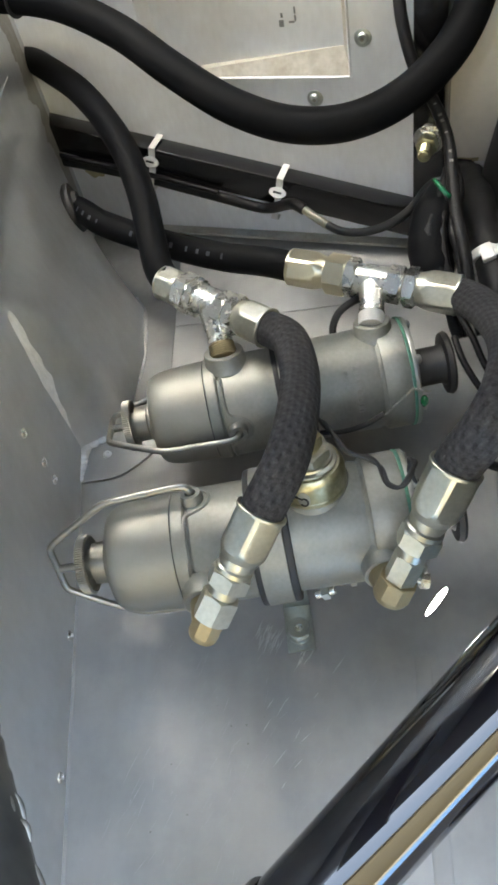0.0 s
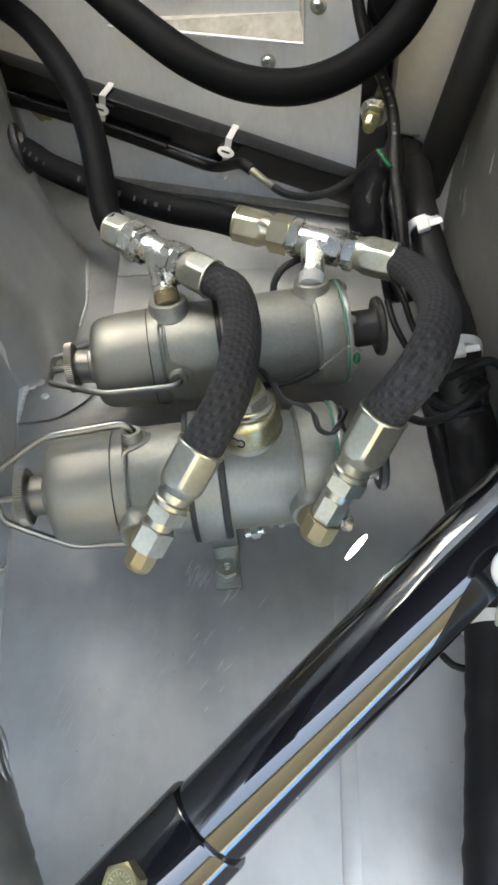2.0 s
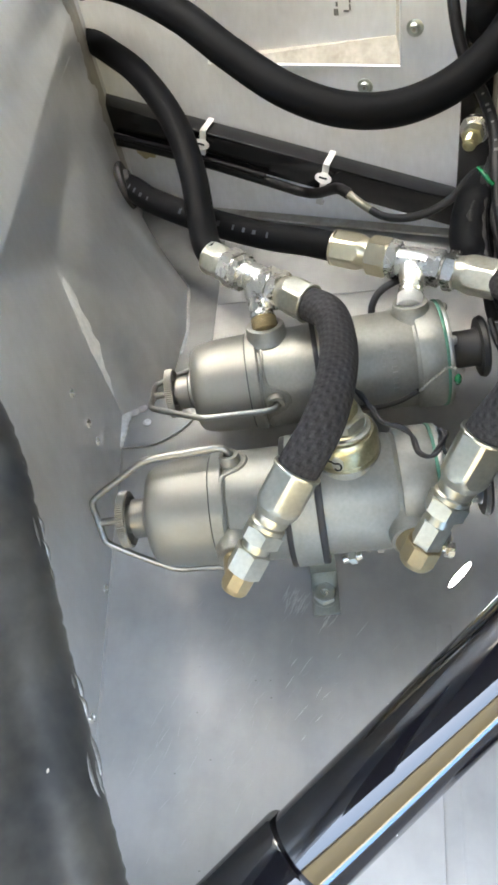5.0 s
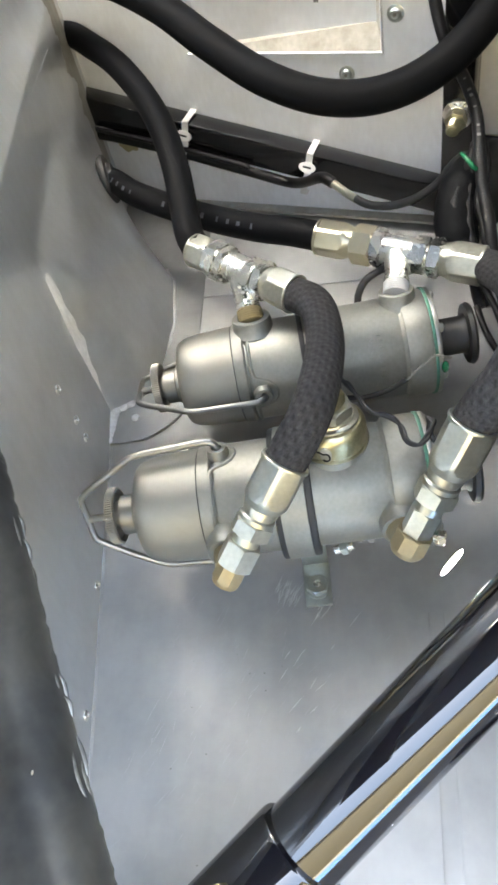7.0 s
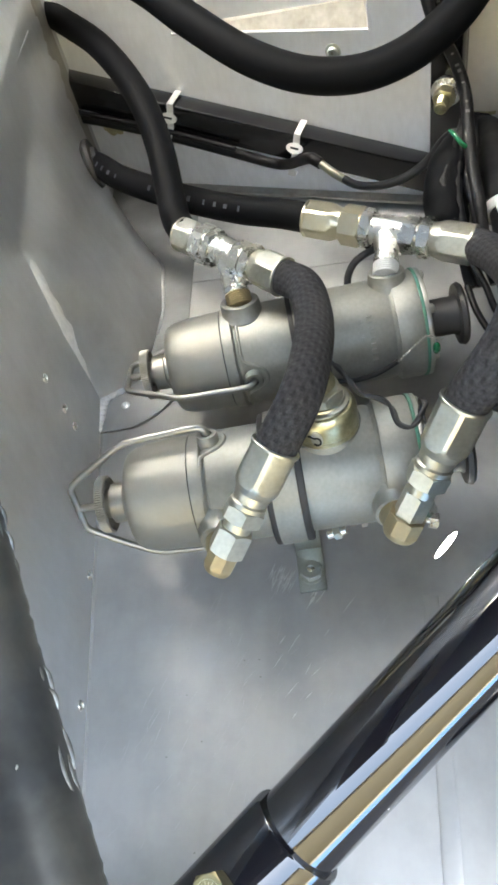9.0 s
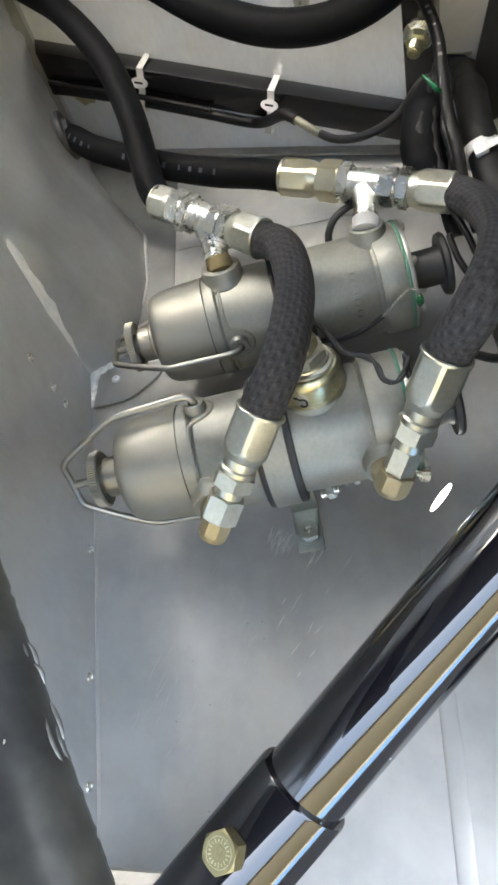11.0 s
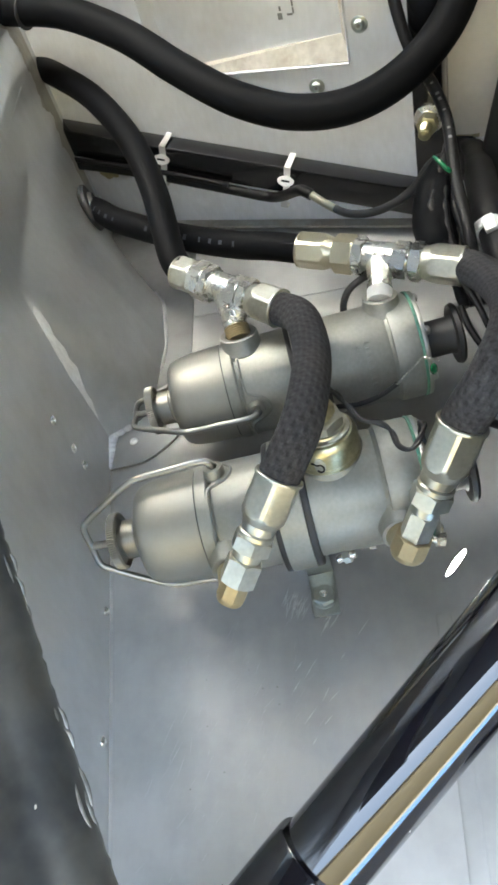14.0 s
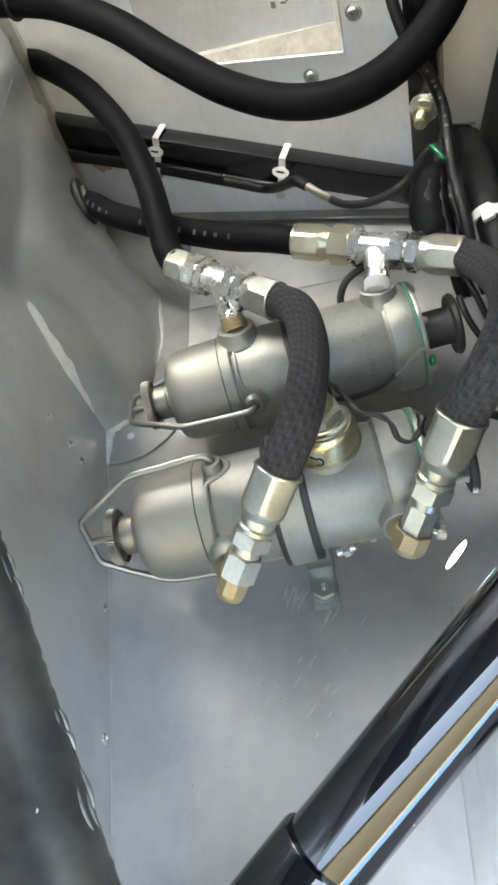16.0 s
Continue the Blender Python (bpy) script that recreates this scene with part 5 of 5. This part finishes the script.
gt = thing("gusset_tab", (-0.170, 0.325, 0.0), "aluminium gusset tab riveted flat on the floor", "gusset")
inv = gt.matrix_world.inverted()
arc = [(-0.1895, 0.2990)] + [(q.x, q.y) for q in spline([(-0.1833, 0.3002, 0), (-0.1711, 0.3006, 0), (-0.1593, 0.3027, 0), (-0.1461, 0.3114, 0), (-0.1369, 0.3208, 0), (-0.1313, 0.3299, 0), (-0.1285, 0.345, 0)], 0.002)] + [(-0.172, 0.345), (-0.190, 0.337)]
part("plate", slab(arc, 0.0004, 0.0022, m=inv), FLOOR, gt)
part("rivet", lathe([(0.0022, 0.0032), (0.0030, 0.0030), (0.0036, 0.0016), (0.0030, 0.0010), (0.0030, 0)], 20, m=inv @ Matrix.Translation((-0.170, 0.3225, 0)) @ pose(0, 0, 0, 0, -90, 0)), ALU_WALL, gt)


def weld(path, r, label, mat=WELD, gap=0.95):
    t = thing("weld_seam", path[0], label, "weld", "weld seams")
    inv = t.matrix_world.inverted()
    line = spline(path, r * gap)
    for i, p in enumerate(line):
        bm = bmesh.new()
        bmesh.ops.create_uvsphere(bm, u_segments=12, v_segments=8, radius=1)
        bm.transform(Matrix.Translation(inv @ p) @ pose(0, 0, 0, 0, 0, rng.uniform(0, 90)) @ Matrix.Diagonal((r * rng.uniform(0.9, 1.15), r * rng.uniform(0.9, 1.15), r * 0.5, 1)))
        part("bead", bm, mat, t)


weld([(-0.1885, 0.303, 0.0015), (-0.188, 0.318, 0.002), (-0.186, 0.331, 0.003), (-0.176, 0.3365, 0.003)], 0.0042, "bright aluminium weld bead at the gusset corner")
weld([(left_x(y, 0) + 0.001, y, 0.001) for y in steps(0.395, 0.49, 5)], 0.0019, "fine aluminium weld along the wall foot", FLOOR, 1.35)

ridge = thing("weld_seam", (left_x(0.327, 0.07), 0.327, 0.07), "weld ridge along the crease of the side sheet with a painted highlight", "weld", "weld seams")
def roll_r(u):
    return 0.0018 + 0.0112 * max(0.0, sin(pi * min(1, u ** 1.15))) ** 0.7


# this ridge carries the crease's highlight in its base colour
part("crease_ridge", sweep([ridge.matrix_world.inverted() @ Vector((left_x(0.330, z) - 0.55 * roll_r(z / 0.14), 0.3325 + 0.30 * roll_r(z / 0.14), z)) for z in steps(0.002, 0.140, 28)],
                            roll_r, 28, 0.0016, wobble=0.10), CREASE_LIGHT, ridge, "ridge with painted crease highlight")
crest = spline([(0, y, z) for y, z in ((0.3312, 0.116), (0.3320, 0.131), (0.337, 0.1406), (0.346, 0.1457), (0.366, 0.1461), (0.3925, 0.1436), (0.426, 0.1418), (0.468, 0.1382))], 0.004)
part("crease_ridge", sweep([ridge.matrix_world.inverted() @ Vector((left_x(q.y, q.z) - 0.0003, q.y, q.z)) for q in crest],
                            lambda u: 0.0012 * (1 - 0.55 * u), 12, 0.0015, wobble=0.35), WELD, ridge, "raised weld line")
fold = thing("wall_crease", (left_x(0.45, 0.187), 0.45, 0.187), "faint raised fold line in the aluminium side sheet", "crease")
part("fold", sweep([fold.matrix_world.inverted() @ Vector((left_x(y, z) - 0.0001, y, z)) for y, z in ((0.528, 0.1804), (0.4657, 0.1857), (0.418, 0.1895), (0.381, 0.1911))],
                   lambda u: 0.0013 * (1 - 0.5 * u), 12, 0.003), ALU_WALL, fold)
f = part("trim", sweep([(left_x(y, 0.001) - 0.0005, y, -0.0040) for y in steps(0.02, 0.325, 12)], 0.0050, 24, 0.006), FLOOR)
tagged(f, "thin joint bead where side sheet meets floor", "trim", kind="structure")

# sealant in the back corner and old residue
sl = thing("sealant_strip", (-0.215, 0.600, 0.10), "tan-brown sealant film smeared down the back corner", "sealant")
inv = sl.matrix_world.inverted()


def smear(i, k):
    z = 0.045 + 0.175 * i
    w = 0.020 + 0.012 * noise.noise(Vector((i * 9, 0, 3))) + 0.006 * noise.noise(Vector((i * 31, 0, 8)))
    y0 = 0.594 - w * k * 1.4
    return inv @ Vector((left_x(y0, z) + 0.0012, y0, z))


part("smear", grid(smear, steps(0, 1, 60), steps(0, 1, 4)), GRIME, sl)
u, z = back_uz((-0.195, 0.6, 0.062))
rs = thing("residue_patch", BACK @ Matrix.Translation((u, -0.0004, z)), "small yellowed residue stain on the bulkhead", "stain")
part("film", slab([(0.011 * (1 + 0.35 * noise.noise(Vector((cos(a), sin(a), 0)) * 2)) * cos(a), 0.008 * (1 + 0.35 * noise.noise(Vector((cos(a), sin(a), 5)) * 2)) * sin(a)) for a in [tau * i / 28 for i in range(28)]], 0, 0.0002, m=pose(0, 0, 0, 90, 0, 0)), STAIN, rs)

# scratches on the floor
sc = bmesh.new()
rng2 = random.Random(9)
for cx, cy, n, spread, ang in ((-0.048, 0.130, 6, 0.012, 55), (-0.046, 0.103, 3, 0.010, 55), (-0.0565, 0.1765, 44, 0.0062, 68), (-0.036, 0.164, 10, 0.004, 60), (-0.027, 0.148, 2, 0.012, 40)):
    for k in range(n):
        a = radians(ang + rng2.uniform(-14, 14))
        l, x, y = rng2.uniform(0.002, 0.007), cx + rng2.uniform(-spread, spread), cy + rng2.uniform(-spread, spread)
        d, o = Vector((cos(a), sin(a), 0)) * l, Vector((-sin(a), cos(a), 0)) * 0.00022
        p = Vector((x, y, 0.0003))
        sc.faces.new([sc.verts.new(p + q) for q in (-d, o, d, -o)])
sx = part("floor_scratches", sc, SCRATCH, None, smooth=False)
tagged(sx, "fine bright scratches scattered over the floor sheet", "scratches", kind="stuff")

# glowing sheet under the slot in place of daylit ground
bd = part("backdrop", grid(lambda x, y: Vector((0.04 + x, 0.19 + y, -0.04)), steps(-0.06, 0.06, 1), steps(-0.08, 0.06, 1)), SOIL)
glow = bpy.data.materials.new("daylight_glow_sheet")
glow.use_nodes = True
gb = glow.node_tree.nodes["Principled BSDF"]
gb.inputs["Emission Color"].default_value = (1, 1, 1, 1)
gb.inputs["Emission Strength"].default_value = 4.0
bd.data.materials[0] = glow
tagged(bd, "glowing sheet standing in for daylight below the floor slot", "backdrop", kind="structure")

# pale scuffs on the side sheet
sc = bmesh.new()
for y, z, l, w in ((0.452, 0.090, 0.011, 0.0016), (0.388, 0.125, 0.012, 0.0012), (0.427, 0.076, 0.010, 0.0012), (0.422, 0.069, 0.012, 0.0010), (0.440, 0.066, 0.006, 0.0010), (0.416, 0.072, 0.006, 0.0008)):
    x = right_x(y, z) - 0.0019
    sc.faces.new([sc.verts.new((x, y + dy, z + dz)) for dy, dz in ((0, -l), (w, -l * 0.3), (w * 0.8, l * 0.5), (0, l), (-w * 0.8, l * 0.4), (-w, -l * 0.2))])
sx = part("wall_scuffs", sc, SCUFF, None, smooth=False)
tagged(sx, "pale vertical scuff marks on the side sheet", "scuffs", kind="stuff")

# fine brushing marks and pits over the floor
rng3 = random.Random(21)
fine_bm, pit_bm = bmesh.new(), bmesh.new()
for cx, cy, n, spread, ang in ((-0.115, 0.080, 48, 0.040, 62), (-0.085, 0.115, 24, 0.035, 58), (-0.050, 0.090, 20, 0.040, 55), (-0.020, 0.120, 12, 0.030, 50), (0.060, 0.060, 8, 0.030, 75), (-0.095, 0.150, 20, 0.030, 65)):
    for k in range(n):
        a = radians(ang + rng3.gauss(0, 9))
        l, x, y = rng3.uniform(0.0015, 0.008), cx + rng3.gauss(0, spread * 0.6), cy + rng3.gauss(0, spread * 0.6)
        if y < 0.02 or y > 0.19 or x < -0.165 or x > 0.10:
            continue
        d, o = Vector((cos(a), sin(a), 0)) * l, Vector((-sin(a), cos(a), 0)) * rng3.uniform(0.00008, 0.00020)
        p = Vector((x, y, 0.00025))
        fine_bm.faces.new([fine_bm.verts.new(p + q) for q in (-d, o, d, -o)])
sx = part("brushing_marks", fine_bm, FINE, None, smooth=False)
tagged(sx, "fine pale brushing marks over the floor sheet", "scratches", kind="stuff")
for k in range(14):
    x, y, r = rng3.uniform(-0.15, 0.08), rng3.uniform(0.03, 0.17), rng3.uniform(0.0002, 0.00045)
    pit_bm.faces.new([pit_bm.verts.new((x + r * cos(a) * 1.4, y + r * sin(a), 0.0003)) for a in [tau * i / 7 for i in range(7)]])
sx = part("floor_specks", pit_bm, PIT, None, smooth=False)
tagged(sx, "small dark specks and pits on the floor sheet", "specks", kind="stuff")
